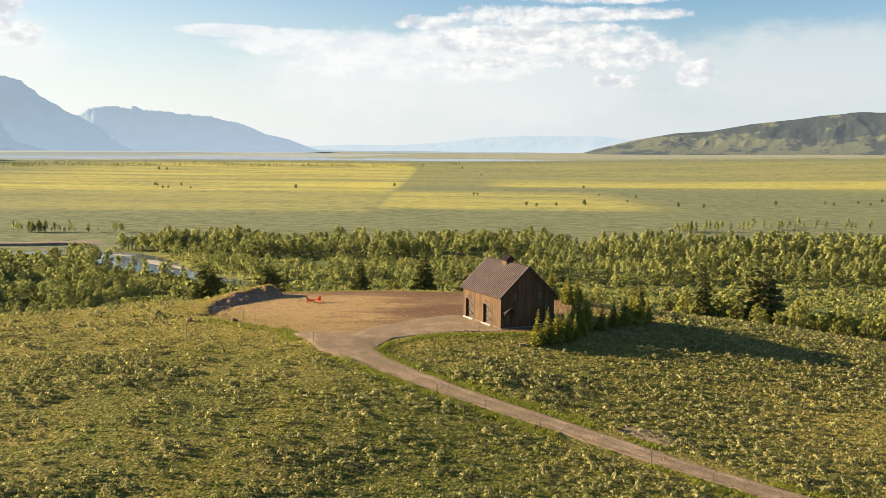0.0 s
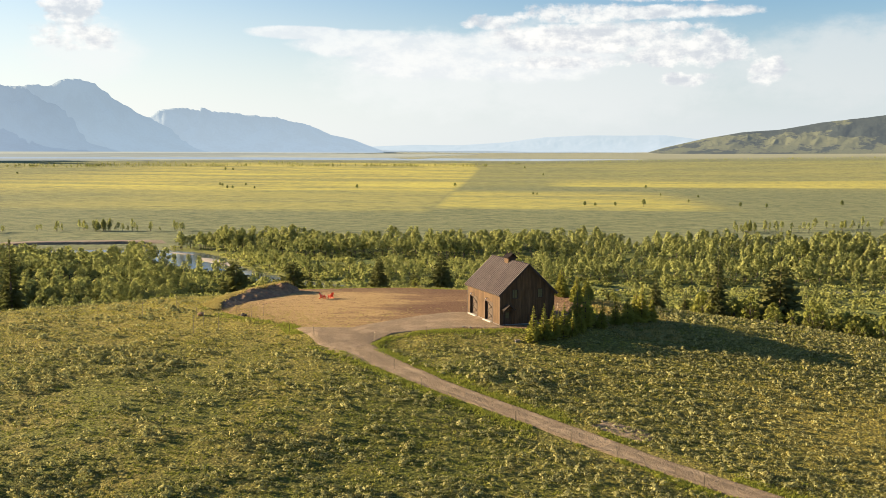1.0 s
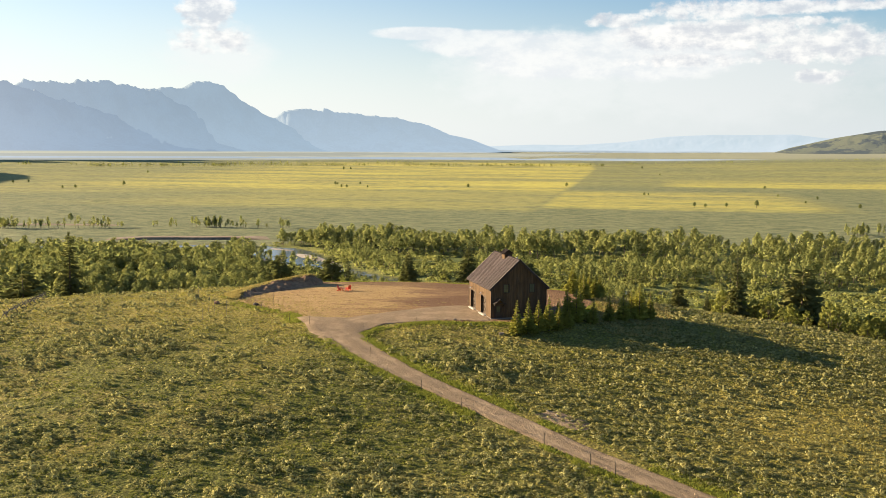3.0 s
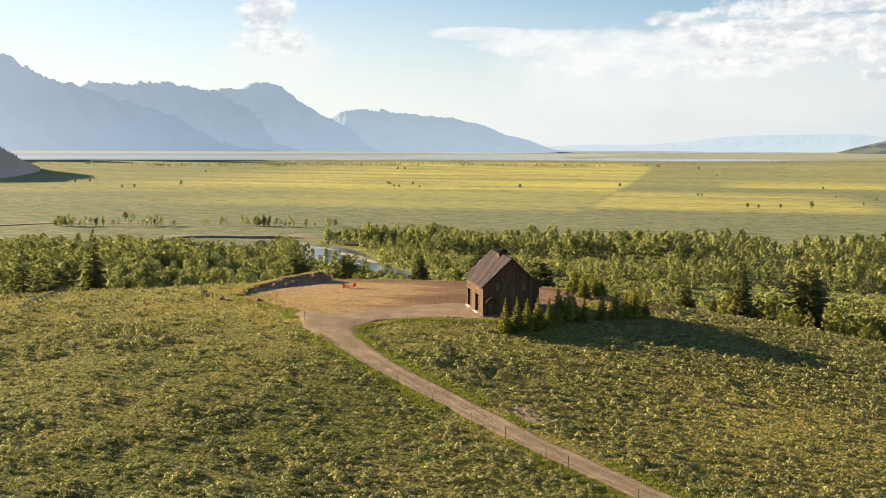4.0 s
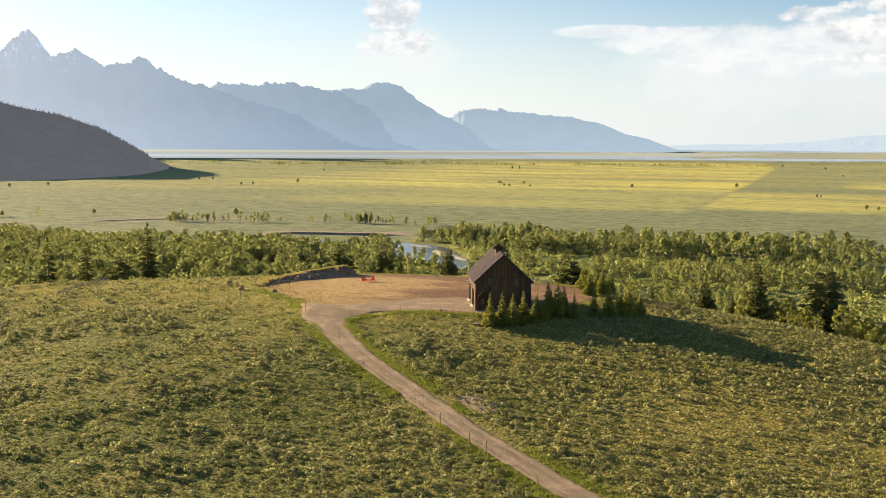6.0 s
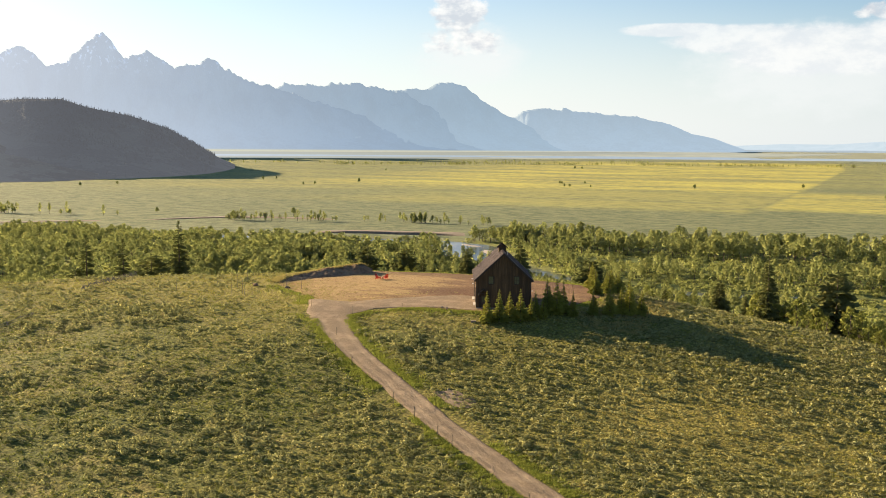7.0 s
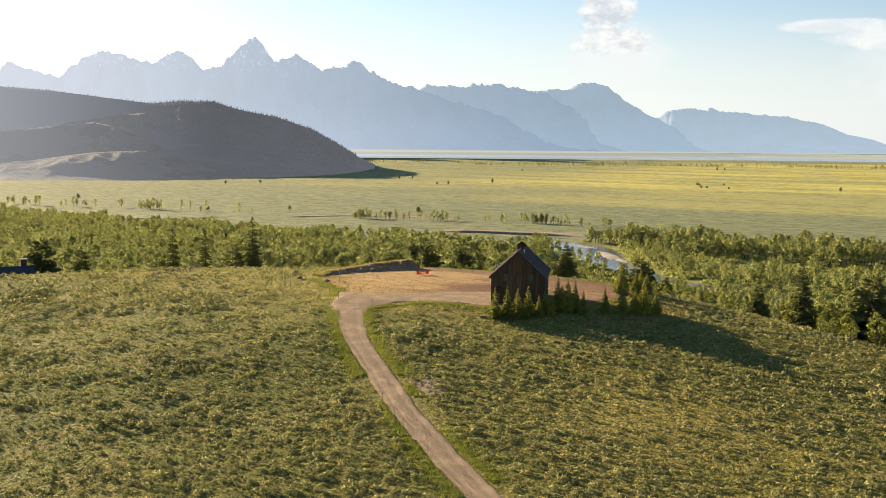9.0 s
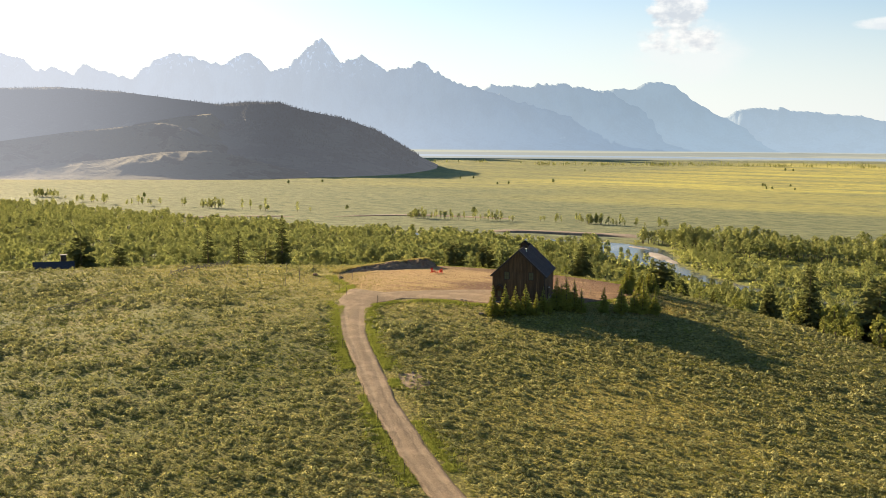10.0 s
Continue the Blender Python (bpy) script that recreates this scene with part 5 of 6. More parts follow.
YOUNG = "young spruces by the barn"
young = [(spruce("young_spruce", "young spruce with golden-green needles beside the barn", 4.4, 1.2, 11 + k, M["young_spruce"], YOUNG, 26, 0.02, 1.15, 0.12), 3.8) for k in range(3)]
plant(young, [(4.9, 136.5, 4.5, 0), (6.4, 137.8, 4.5, 1), (7.8, 138.7, 4.1, 2), (9.3, 139.4, 4.4, 0), (10.4, 143.0, 3.5, 1), (11.5, 145.4, 4.8, 2), (12.8, 146.3, 4.9, 0), (13.3, 148.0, 4.3, 1), (11.2, 147.4, 3.6, 2),
              (15.3, 146.9, 3.6, 1), (17.6, 150.3, 3.8, 2), (19.7, 152.4, 4.5, 0), (20.9, 154.8, 4.0, 1), (22.2, 155.2, 5.3, 2), (23.9, 156.3, 4.0, 0), (21.6, 157.6, 4.2, 0), (10.6, 140.6, 3.2, 2), (12.0, 142.2, 3.0, 0), (8.6, 141.4, 2.8, 1)])
plant([(spruce("young_spruce", "young spruce with golden-green needles at the pad's edge", 4.4, 1.4, 31, M["young_spruce"], "young spruces at the pad", 26, 0.03, 0.95, 0.2), 3.9)],
      [(10.3, 173.5, 4.6, 0), (12.6, 167.5, 4.1, 0), (13.2, 175.5, 3.5, 0), (15.0, 173.8, 3.4, 0), (14.4, 170.2, 3.8, 0), (11.2, 180.0, 3.2, 0)])

BIG = "tall conifers below the bench edge"
tall_a = (spruce("spruce_tree", "tall narrow dark green spruce on the slope", 14.0, 2.5, 41, M["spruce"], BIG, 34, 0.03, 0.75), 14.0)
tall_b = (spruce("spruce_tree", "full dark green spruce on the slope", 11.0, 3.4, 42, M["spruce"], BIG, 30, 0.03, 0.7), 11.0)
tall_c = (spruce("pine_tree", "broad round-topped dark green pine on the slope", 10.0, 3.6, 43, M["spruce"], BIG, 24, 0.05, 0.42, 0.12), 10.0)


def to_top(x, y, top, kind):
    return (x, y, top - float(land(x, y)), kind)


plant([tall_a, tall_b, tall_c],
      [to_top(-126.4, 183.7, 3.4, 0), to_top(-117.6, 187.4, 2.4, 0), to_top(-97.1, 184.8, 8.0, 0), to_top(-116.4, 196.2, -2.0, 2), to_top(-59.3, 210.5, 1.8, 2), to_top(-45, 204.4, 2.4, 2), to_top(-42.2, 207.4, 1.0, 0),
       to_top(-25.5, 196.3, 4.6, 1), to_top(-12.7, 195.8, 6.0, 1), to_top(-2.6, 213.2, 1.3, 2), to_top(39.9, 185.5, 7.6, 0), to_top(51.6, 186.3, 4.9, 2), to_top(29.7, 194.3, 0.8, 1),
       to_top(-139, 152, 2.6, 2), to_top(-131, 158, 0.4, 1), to_top(-118, 172, -3.2, 2), to_top(6.5, 205, -1.5, 2), to_top(20, 190, -1.0, 1), to_top(35, 192, -1.2, 0), to_top(-19, 203, 0.2, 2)], 0.3)


def leaf_blob(r, centre, radius, count, size, flat=1.0, heart=None):
    """Leaf clumps facing outward over a lump of crown: count triangles."""
    d = r.normal(size=(count, 3))
    d /= np.linalg.norm(d, axis=1)[:, None]
    d[:, 2] = np.where(d[:, 2] < -0.45, -d[:, 2], d[:, 2])
    c = centre + d * radius * r.uniform(0.75, 1.08, (count, 1)) * np.array((1, 1, flat))
    if heart is None:
        nrm = d + r.normal(0, 0.26, (count, 3))
    else:
        out_ = c - heart
        nrm = 0.25 * d + 0.3 * out_ / np.linalg.norm(out_, axis=1)[:, None] + r.normal(0, 0.6, (count, 3))
    nrm /= np.linalg.norm(nrm, axis=1)[:, None]
    u = np.cross(nrm, r.normal(size=(count, 3)))
    u /= np.linalg.norm(u, axis=1)[:, None]
    v = np.cross(nrm, u)
    k = size * r.uniform(0.6, 1.3, (count, 1))
    j = r.uniform(0.8, 1.1, (count, 3, 1))
    away = d + (0 if heart is None else 0.5 * (c - heart) / np.linalg.norm(c - heart, axis=1)[:, None])
    away /= np.linalg.norm(away, axis=1)[:, None]
    tri = np.stack([c + u * k * j[:, 0], c + (v * 0.87 - u * 0.5) * k * j[:, 1], c - (v * 0.87 + u * 0.5) * k * j[:, 2]], 1).reshape(-1, 3)
    return np.concatenate([tri, np.repeat(away, 3, 0)], 1)


def leafy_tree(seed, blobs_n, per, size, spread_=0.26, low=0.34, slim=1.0, blob=1.0, lush=-1.0):
    """A leaf tree one unit high: crown verts, and trunk verts and faces."""
    r = np.random.default_rng(seed)
    crown, tv, tf = [], [], []

    def limb(a, b, ra, rb):
        k = len(tv)
        d = (b - a) / np.linalg.norm(b - a)
        s1 = np.cross(d, (0.3, 0.9, 0.1))
        s1 /= np.linalg.norm(s1)
        s2 = np.cross(d, s1)
        for p_, rr in ((a, ra), (b, rb)):
            for q in range(5):
                ang = 6.283 * q / 5
                tv.append(p_ + (s1 * math.cos(ang) + s2 * math.sin(ang)) * rr)
        for q in range(5):
            tf.append((k + q, k + (q + 1) % 5, k + 5 + (q + 1) % 5))
            tf.append((k + q, k + 5 + (q + 1) % 5, k + 5 + q))

    fork = np.array((r.uniform(-0.03, 0.03), r.uniform(-0.03, 0.03), low))
    limb(np.array((0, 0, -0.04)), fork, 0.022, 0.016)
    for k in range(blobs_n):
        f = (k + 0.5) / blobs_n
        a = k * 2.4 + r.uniform(-0.5, 0.5)
        out_ = spread_ * slim * math.sin(math.pi * min(0.95, 0.22 + 0.75 * f)) * r.uniform(0.45, 1.0)
        c = np.array((math.cos(a) * out_, math.sin(a) * out_, low + (0.87 - low) * f))
        rad = r.uniform(0.12, 0.18) * (1.05 - 0.3 * f) * blob
        fine_ = f > lush
        crown.append(leaf_blob(r, c, rad, per if fine_ else max(4, per // 3), size * (1 if fine_ else 1.7), 0.85, np.array((0, 0, 0.5))))
        if k % 2 == 0:
            limb(fork + (c - fork) * 0.02, c, 0.009, 0.003)
    return np.concatenate(crown), np.array(tv), np.array(tf)


def tri_ids(n):
    return np.arange(n * 3).reshape(n, 3)


def scatter(name, templates, places, mats, label, category, heart=0.1):
    """Very many alike plants as one object. places: x, y, z, turn, scale, height factor, kind."""
    vs, fs, ms, tones, puffs, at = [], [], [], [], [], 0
    for k, pieces in enumerate(templates):
        p_ = places[places[:, 6] == k]
        if not len(p_):
            continue
        for slot, (v, f) in enumerate(pieces):
            v, away = (v[:, :3], v[:, 3:]) if v.shape[1] == 6 else (v, None)
            w_ = rot_z(v[None] * np.stack([p_[:, 4], p_[:, 4], p_[:, 4] * p_[:, 5]], -1)[:, None, :], p_[:, 3][:, None]) + p_[:, None, :3]
            vs.append(w_.reshape(-1, 3))
            if away is None:
                away = v - np.array((0, 0, heart))
                away = away / (np.linalg.norm(away, axis=1)[:, None] + 1e-6)
            puffs.append(rot_z(np.repeat(away[None], len(p_), 0), p_[:, 3][:, None]).reshape(-1, 3))
            fs.append((f[None] + (at + np.arange(len(p_))[:, None, None] * len(v))).reshape(-1, 3))
            ms.append(np.full(len(p_) * len(f), slot))
            tones.append(np.repeat((p_[:, 3] * 7.31) % 1.0, len(v)))
            at += len(p_) * len(v)
    me = mesh_of(name, np.concatenate(vs), np.concatenate(fs), mats[0])
    for m_ in mats[1:]:
        me.materials.append(m_)
    me.polygons.foreach_set("material_index", np.concatenate(ms).astype(np.int32))
    me.attributes.new("tone", "FLOAT", "POINT").data.foreach_set("value", np.concatenate(tones).astype(np.float32))
    me.attributes.new("puff", "FLOAT_VECTOR", "POINT").data.foreach_set("vector", np.concatenate(puffs).astype(np.float32).ravel())
    return tagged(new(name, me), label, category, kind="stuff")


# leaf shrubs below the right edge of the bench
def leafy_thing(name, label, seed, mat, group, blobs_n, per, size, **kw):
    t = thing(name, label, "tree" if "tree" in name else "shrub", group)
    cv, tv, tf = leafy_tree(seed, blobs_n, per, size, **kw)
    for nm, v, f, m_ in (("trunk", tv, tf, M["bark"]), ("crown", cv, tri_ids(len(cv) // 3), mat)):
        ob = new(nm, mesh_of(nm, v[:, :3], f, m_))
        if v.shape[1] == 6:
            ob.data.attributes.new("puff", "FLOAT_VECTOR", "POINT").data.foreach_set("vector", v[:, 3:].astype(np.float32).ravel())
        ob.parent = t
    return t


shrubs = [(leafy_thing("willow_shrub", "tall bright green leafy shrub on the slope", 60 + k, M["willow"], "shrubs below the bench", 26, 28, 0.04, low=0.10, spread_=0.30, blob=0.52), 1.0) for k in range(4)]
rows = []
for k in range(230):
    x = random.uniform(36, 100)
    e_ = random.uniform(7, 36)
    y = float(np.interp(x, [28, 50, 75, 110], [170, 165, 157, 138])) + e_
    if x < 46 and e_ < 16:
        continue
    rows.append((x, y, random.uniform(3.6, 6.8) * (0.6 if e_ < 11 else 1.0), k % 4))
for k in range(40):
    x = random.uniform(-75, 34)
    rows.append((x, float(np.interp(x, [-80, -54, -20, 8, 28, 50], [163, 174, 181, 177, 170, 165])) + random.uniform(16, 45), random.uniform(2.2, 4.2), k % 4))
rows += [(x, y, h_, 1) for x, y, h_ in ((-131, 158, 5.5), (-128, 160, 4.6), (-140, 146, 6.0), (-142.5, 143, 5.0), (-126.5, 163, 4.0))]
plant(shrubs, rows, 0.1)

# lone trees out on the valley floor
lone = [(leafy_thing("field_tree", "lone dark green cottonwood standing in the open valley", 80 + k, M["field_leaf"], "lone trees on the valley floor", 9, 60, 0.06, slim=0.8), 1.0) for k in range(3)]
rows = [(x, y, h * 0.85, k % 3) for k, (x, y, h) in enumerate([
    (-760, 2574, 11), (-503, 1671, 9), (-495, 1676, 8), (-458, 1682, 7), (-284, 1723, 11), (-118, 1842, 11), (17, 2896, 10), (61, 2453, 8), (24, 1527, 7), (30, 1529, 6), (84, 1231, 9), (97, 1234, 7), (122, 1238, 8), (158, 1244, 12),
    (236, 1845, 9), (221, 1546, 6), (231, 1350, 6), (267, 1482, 7), (275, 1237, 9), (305, 1230, 8), (412, 1284, 11), (497, 1339, 8), (498, 1311, 8), (544, 1346, 8)])]
rows += [(x, y, h * 0.85, k % 3) for k, (x, y, h) in enumerate([
    (550, 1320, 7), (-893, 1613, 13), (-1153, 2186, 9), (-783, 2583, 12), (-551, 1785, 10), (-545, 1780, 9), (-514, 1825, 8), (-1121, 1667, 9), (-1139, 1646, 9), (-931, 1482, 8), (-918, 1499, 9), (-1190, 1292, 9), (-1190, 1208, 10),
    (-537, 772, 9), (-495, 814, 11), (-977, 760, 10), (-1102, 706, 9), (-640, 780, 8), (-700, 720, 7), (600, 1400, 9), (650, 1300, 8), (700, 1380, 8)])]
plant(lone, rows, 0.1)

# cottonwood woods along the river
templates = []
for far_off in (0, 1):
    for k in range(6):
        cv, tv, tf = leafy_tree(100 + k, *((22, 19, 0.042) if not far_off else (15, 12, 0.056)), spread_=(0.20, 0.16, 0.24)[k % 3], low=(0.30, 0.22, 0.36)[k % 3], blob=(0.90, 0.82, 0.98)[k % 3], lush=0.3)
        m_ = 10 if far_off else 20
        templates.append([(cv, tri_ids(len(cv) // 3)), (tv[:m_], tf[:m_])])
r = np.random.default_rng(9)
n = 26000
x, y = r.uniform(-1000, 470, n), r.uniform(180, 740, n)
e = past_edge(x, y)
river_d = to_line(x, y, RIVER)[0]
bushy = vnoise(x, y, 55, 3)
odds = np.where(x < -190, 0.70 + 0.6 * bushy, 0.72 + 0.5 * bushy)
# open meadow between two belts, low ground by the river, flats below the barn
gap = np.abs(y - np.interp(x, [-150, -110, -40, 0, 300], [612, 586, 586, 606, 615]) - 9 * vnoise(x, x * 0, 60, 2)) < np.interp(x, [-150, -110, -40, 20, 300], [16, 36, 34, 18, 14])
odds = np.where((x > -150) & gap, 0.03, odds)
odds = np.where((x > -100) & (y < 522), np.interp(x, [-60, 30], [0.4, 0.06]), odds)
lowland = inside(x, y, [(-196, 545), (-182, 500), (-150, 425), (-60, 380), (-40, 470), (-80, 505), (-130, 545)]) > 0
odds = np.where(lowland, 0.22, odds)
odds = np.where((x > -100) & (x < 25) & (y > 400) & (y < 492), 0.62 + 0.5 * bushy, odds)
camp = np.exp(-(((x + 715) / 75) ** 2 + ((y - 552) / 26) ** 2))
odds *= 1 - 0.75 * camp
ok = (y < woods_edge(x)) & (e > 62) & (np.hypot(x - CENTRE[0], y) > 375) & (river_d > river_half(x) + 3) & ~((y > 585) & (x < -250)) & (r.random(n) < odds)
x, y, e = x[ok], y[ok], e[ok]
pitch_ = np.where(x < -260, 7.2, 6.0)
cell = np.unique(np.floor(x / pitch_).astype(int) * 1000 + np.floor(y / pitch_).astype(int) + 500000 * (x < -260), return_index=True)[1]
x, y, e = x[cell], y[cell], e[cell]
rr = np.hypot(x - CENTRE[0], y)
h = r.uniform(10.0, 15.5, len(x)) * np.clip(1.0 + 0.4 * vnoise(x, y, 45, 2), 0.65, 1.35)
h *= np.where(x < -300, 0.82, 1.0) * np.where((x > -150) & (x < 330) & (y < 500), 0.55, 1.0) * np.where(e < 120, 0.62, 1.0)
h *= np.where((x > -200) & (y > 500) & (y < 612), np.interp(x, [-150, 0, 60], [0.62, 0.68, 0.76]), 0.86)
broad = np.where(x < -230, 1.15, 0.95) * r.uniform(0.9, 1.1, len(x))
main = np.stack([x, y, land(x, y) - 0.2, r.uniform(0, 6.28, len(x)), h * broad, 1.0 / broad, r.integers(0, 6, len(x)) + 6 * (rr > 520)], -1)
# thin rows of trees farther out: along the terraces and across the plain
extra = []
for ends, count, hh, wob_ in ((((-560, 730), (-430, 775), (-379, 800), (-314, 803)), 75, 9, 6), (((-390, 800), (-310, 806), (-250, 812)), 34, 9, 5), (((-1500, 2480), (-900, 2850), (-300, 3020), (-60, 3060)), 420, 10, 26),
                              (((-2000, 2300), (-1300, 2750), (-700, 3120)), 110, 11, 25), (((-60, 3250), (500, 3400), (1100, 3350), (1900, 3050)), 340, 7, 26), (((150, 850), (224, 874), (308, 915), (400, 912), (560, 900)), 95, 10, 14), (((-250, 692), (-200, 668), (-120, 664), (-40, 672)), 70, 14, 8), (((-1132, 674), (-1075, 693), (-937, 664), (-811, 699), (-689, 715), (-640, 735)), 85, 11, 9)):
    line = np.array(bend(ends, 20))
    i = r.uniform(0, len(line) - 1.001, count)
    i = np.clip(i + 3 * vnoise(i, i * 0, 4, 2), 0, len(line) - 1.001)
    q = line[i.astype(int)] * (1 - (i % 1))[:, None] + line[i.astype(int) + 1] * (i % 1)[:, None] + r.normal(0, wob_ / 2, (count, 2))
    extra.append(np.stack([q[:, 0], q[:, 1], land(q[:, 0], q[:, 1]) - 0.2, r.uniform(0, 6.28, count), r.uniform(0.4, 0.85, count) * hh, r.uniform(1.0, 1.7, count), r.integers(6, 12, count)], -1))
scatter("cottonwood_woods", templates, np.concatenate([main] + extra), [M["cottonwood"], M["bark"]], "sunlit green cottonwood woods along the river", "woods", 0.55)
# small conifers standing along the crest of the far butte
cone = []
for k in range(4):
    q = np.random.default_rng(300 + k)
    v = []
    for j in range(10):
        f = j / 10
        a_ = q.uniform(0, 6.28)
        d_ = np.array((math.cos(a_), math.sin(a_), 0))
        s_ = np.array((-math.sin(a_), math.cos(a_), 0))
        w_ = 0.24 * (1 - f) ** 0.8 + 0.03
        v += [np.array((0, 0, f * 0.9 + 0.16)), d_ * w_ + s_ * w_ * 0.8 + np.array((0, 0, f * 0.9)), d_ * w_ - s_ * w_ * 0.8 + np.array((0, 0, f * 0.9))]
    cone.append([(np.array(v), tri_ids(10))])
n = 9000
a = r.uniform(38.5, 66, n)
f = 1.03 - np.abs(r.normal(0, 0.3, n))
x, y, z_ = on_range("backdrop_wooded_butte", a, np.clip(f, 0.02, 1.04))
stand = vnoise(x, y, 90, 3) + 0.35 * vnoise(x, y, 30, 2)
ok = (f > 0.1) & (stand > np.where(a < 50.5, -0.45 + 0.5 * (1 - f), 0.02 + 0.6 * (1 - f))) | (f > 0.985) & (r.random(n) < np.where(a < 50.2, 0.9, 0.5))
x, y, z_, a, f = x[ok], y[ok], z_[ok], a[ok], f[ok]
n = len(x)
scatter("butte_conifers", cone, np.stack([x, y, z_ - 0.6, r.uniform(0, 6.28, n), np.where(a < 50.2, r.uniform(4, 8, n), r.uniform(3, 6, n)) * np.where(f > 0.95, 1.0, 0.8), r.uniform(0.9, 1.3, n), r.integers(0, 4, n)], -1), [M["spruce_hazed"]], "dark conifers along the crest of the butte", "trees", 0.3)
# low willow brush among the woods and on the banks
bush = []
for k in range(3):
    r2 = np.random.default_rng(130 + k)
    v = np.concatenate([leaf_blob(r2, np.array((math.cos(q * 2.1) * 0.45, math.sin(q * 2.1) * 0.45, 0.3)), 0.5, 7, 0.28, 0.8) for q in range(3)])
    bush.append([(v, tri_ids(len(v) // 3))])
n = 21000
x, y = np.concatenate([r.uniform(-900, 470, 8000), r.uniform(-290, 340, n - 8000)]), np.concatenate([r.uniform(200, 735, 8000), r.uniform(330, 640, n - 8000)])
lowland = inside(x, y, [(-196, 545), (-182, 500), (-150, 425), (-60, 380), (-40, 470), (-80, 505), (-130, 545)]) > 0
flats = (x > -150) & (y < 640) | (x > -290) & (y > 440) & (y < 670)
wet = to_line(x, y, RIVER)[0] - river_half(x)
ok = (y < woods_edge(x) + 25) & (past_edge(x, y) > 45) & (wet > -1.0) & (vnoise(x, y, 40, 3) > np.where(lowland | (wet < 30), -0.6, np.where(flats, -0.15, 0.0))) & (r.random(n) < np.where(lowland | flats | (wet < 30), 0.95, 0.4))
x, y = x[ok], y[ok]
lowland = lowland[ok]
scatter("willow_brush", bush, np.stack([x, y, land(x, y), r.uniform(0, 6.28, len(x)), r.uniform(1.0, 2.8, len(x)) * np.where(lowland, 1.35, 1.0), r.uniform(0.7, 1.2, len(x)), r.integers(0, 3, len(x))], -1), [M["brush"]], "low green willow brush on the valley floor", "brush")

# ---- sagebrush, grass ----


def sage_clump(seed, count, size):
    """A rounded bush of leafy puffs, about one unit across, with the puffs' outward directions."""
    r_ = np.random.default_rng(seed)
    lumps = [np.array((r_.uniform(-0.30, 0.30), r_.uniform(-0.30, 0.30), r_.uniform(0.10, 0.2))) for _ in range(4)]
    vs = []
    for k in range(count):
        d = r_.normal(size=3)
        d[2] = abs(d[2]) * 0.9 + 0.05
        d /= np.linalg.norm(d)
        c = lumps[k % 4] + d * (0.24, 0.31, 0.26, 0.2)[k % 4] * np.array((1, 1, 1.1)) * r_.uniform(0.8, 1.15)
        nrm = d + r_.normal(0, 0.4, 3)
        nrm /= np.linalg.norm(nrm)
        u = np.cross(nrm, r_.normal(size=3))
        u /= np.linalg.norm(u)
        v = np.cross(nrm, u)
        q = size * r_.uniform(0.6, 1.3, 3)
        away = 0.7 * d + 0.5 * (c - np.array((0, 0, 0.05))) / np.linalg.norm(c)
        away /= np.linalg.norm(away)
        vs += [np.concatenate([p_, away]) for p_ in (c + u * q[0], c + (0.87 * v - 0.5 * u) * q[1], c - (0.87 * v + 0.5 * u) * q[2])]
    v = np.array(vs)
    v[:, 2] = np.maximum(v[:, 2], -0.05)
    return v


def grass_tuft(seed, blades, high):
    r_ = np.random.default_rng(seed)
    vs = []
    for k in range(blades):
        a_ = r_.uniform(0, 6.28)
        o = np.array((r_.uniform(-0.28, 0.28), r_.uniform(-0.28, 0.28), -0.03))
        out_ = np.array((math.cos(a_), math.sin(a_), 0)) * r_.uniform(0.3, 1.0) * high
        side = np.array((-math.sin(a_), math.cos(a_), 0)) * r_.uniform(0.04, 0.085)
        hh = high * r_.uniform(0.6, 1.25)
        up_ = np.array((math.cos(a_) * 0.25, math.sin(a_) * 0.25, 1.0))
        vs += [np.concatenate([p_, up_ / np.linalg.norm(up_)]) for p_ in (o - side, o + side, o + out_ + np.array((0, 0, hh)))]
    return np.array(vs)


near_sage = [[(sage_clump(200 + k, 36, 0.105), tri_ids(36))] for k in range(6)]
far_sage = [[(sage_clump(220 + k, 24, 0.135), tri_ids(24))] for k in range(4)]
r = np.random.default_rng(21)
n = 120000
x, y = r.uniform(-112, 84, n), r.uniform(38, 192, n)
road_d = to_line(x, y, ROAD)[0]
free = (inside(x, y, PAD) < -1.2) & (inside(x, y, APRON) < -1.0) & (road_d > 2.1 + r.uniform(0, 1.0, n)) & ((x > -60) | (y > 70))
e = past_edge(x, y)
east = smooth(x, -8, 22)
# bushes stand in drifts along the slope, with open grass between them
drift = 0.32 * vnoise(x, y, 9, 3, 0.6) + 0.36 * vnoise(0.5 * x + 0.25 * y, 1.4 * y - 0.6 * x, 15, 3, 0.55)
close = vnoise(x + 300, y, 4.2, 2)
lower = 1 - smooth(y, 78, 112)
want = smooth(drift + 0.42 * close + 0.22 * lower - 0.06 * smooth(y, 110, 140) * (1 - east) + 0.5 * east, -0.14, 0.34) + 0.2
want = np.where(x < -8, want * (1 - 0.45 * smooth(y, 118, 150)), want)
want *= 1 - 0.7 * old_track(x, y)
want *= np.clip((road_d - 1.5) / 4.0, 0.3, 1)
want *= 1 - 0.8 * smooth(inside(x, y, PAD), -9, -2)
want *= 1 - 0.8 * np.exp(-(((x - 40) / 10) ** 2 + ((y - 112) / 12) ** 2)) - 0.5 * np.exp(-(((x - 14) / 14) ** 2 + ((y - 127) / 7) ** 2)) - 0.85 * np.exp(-(((x - 15) / 8) ** 2 + ((y - 141) / 5) ** 2))
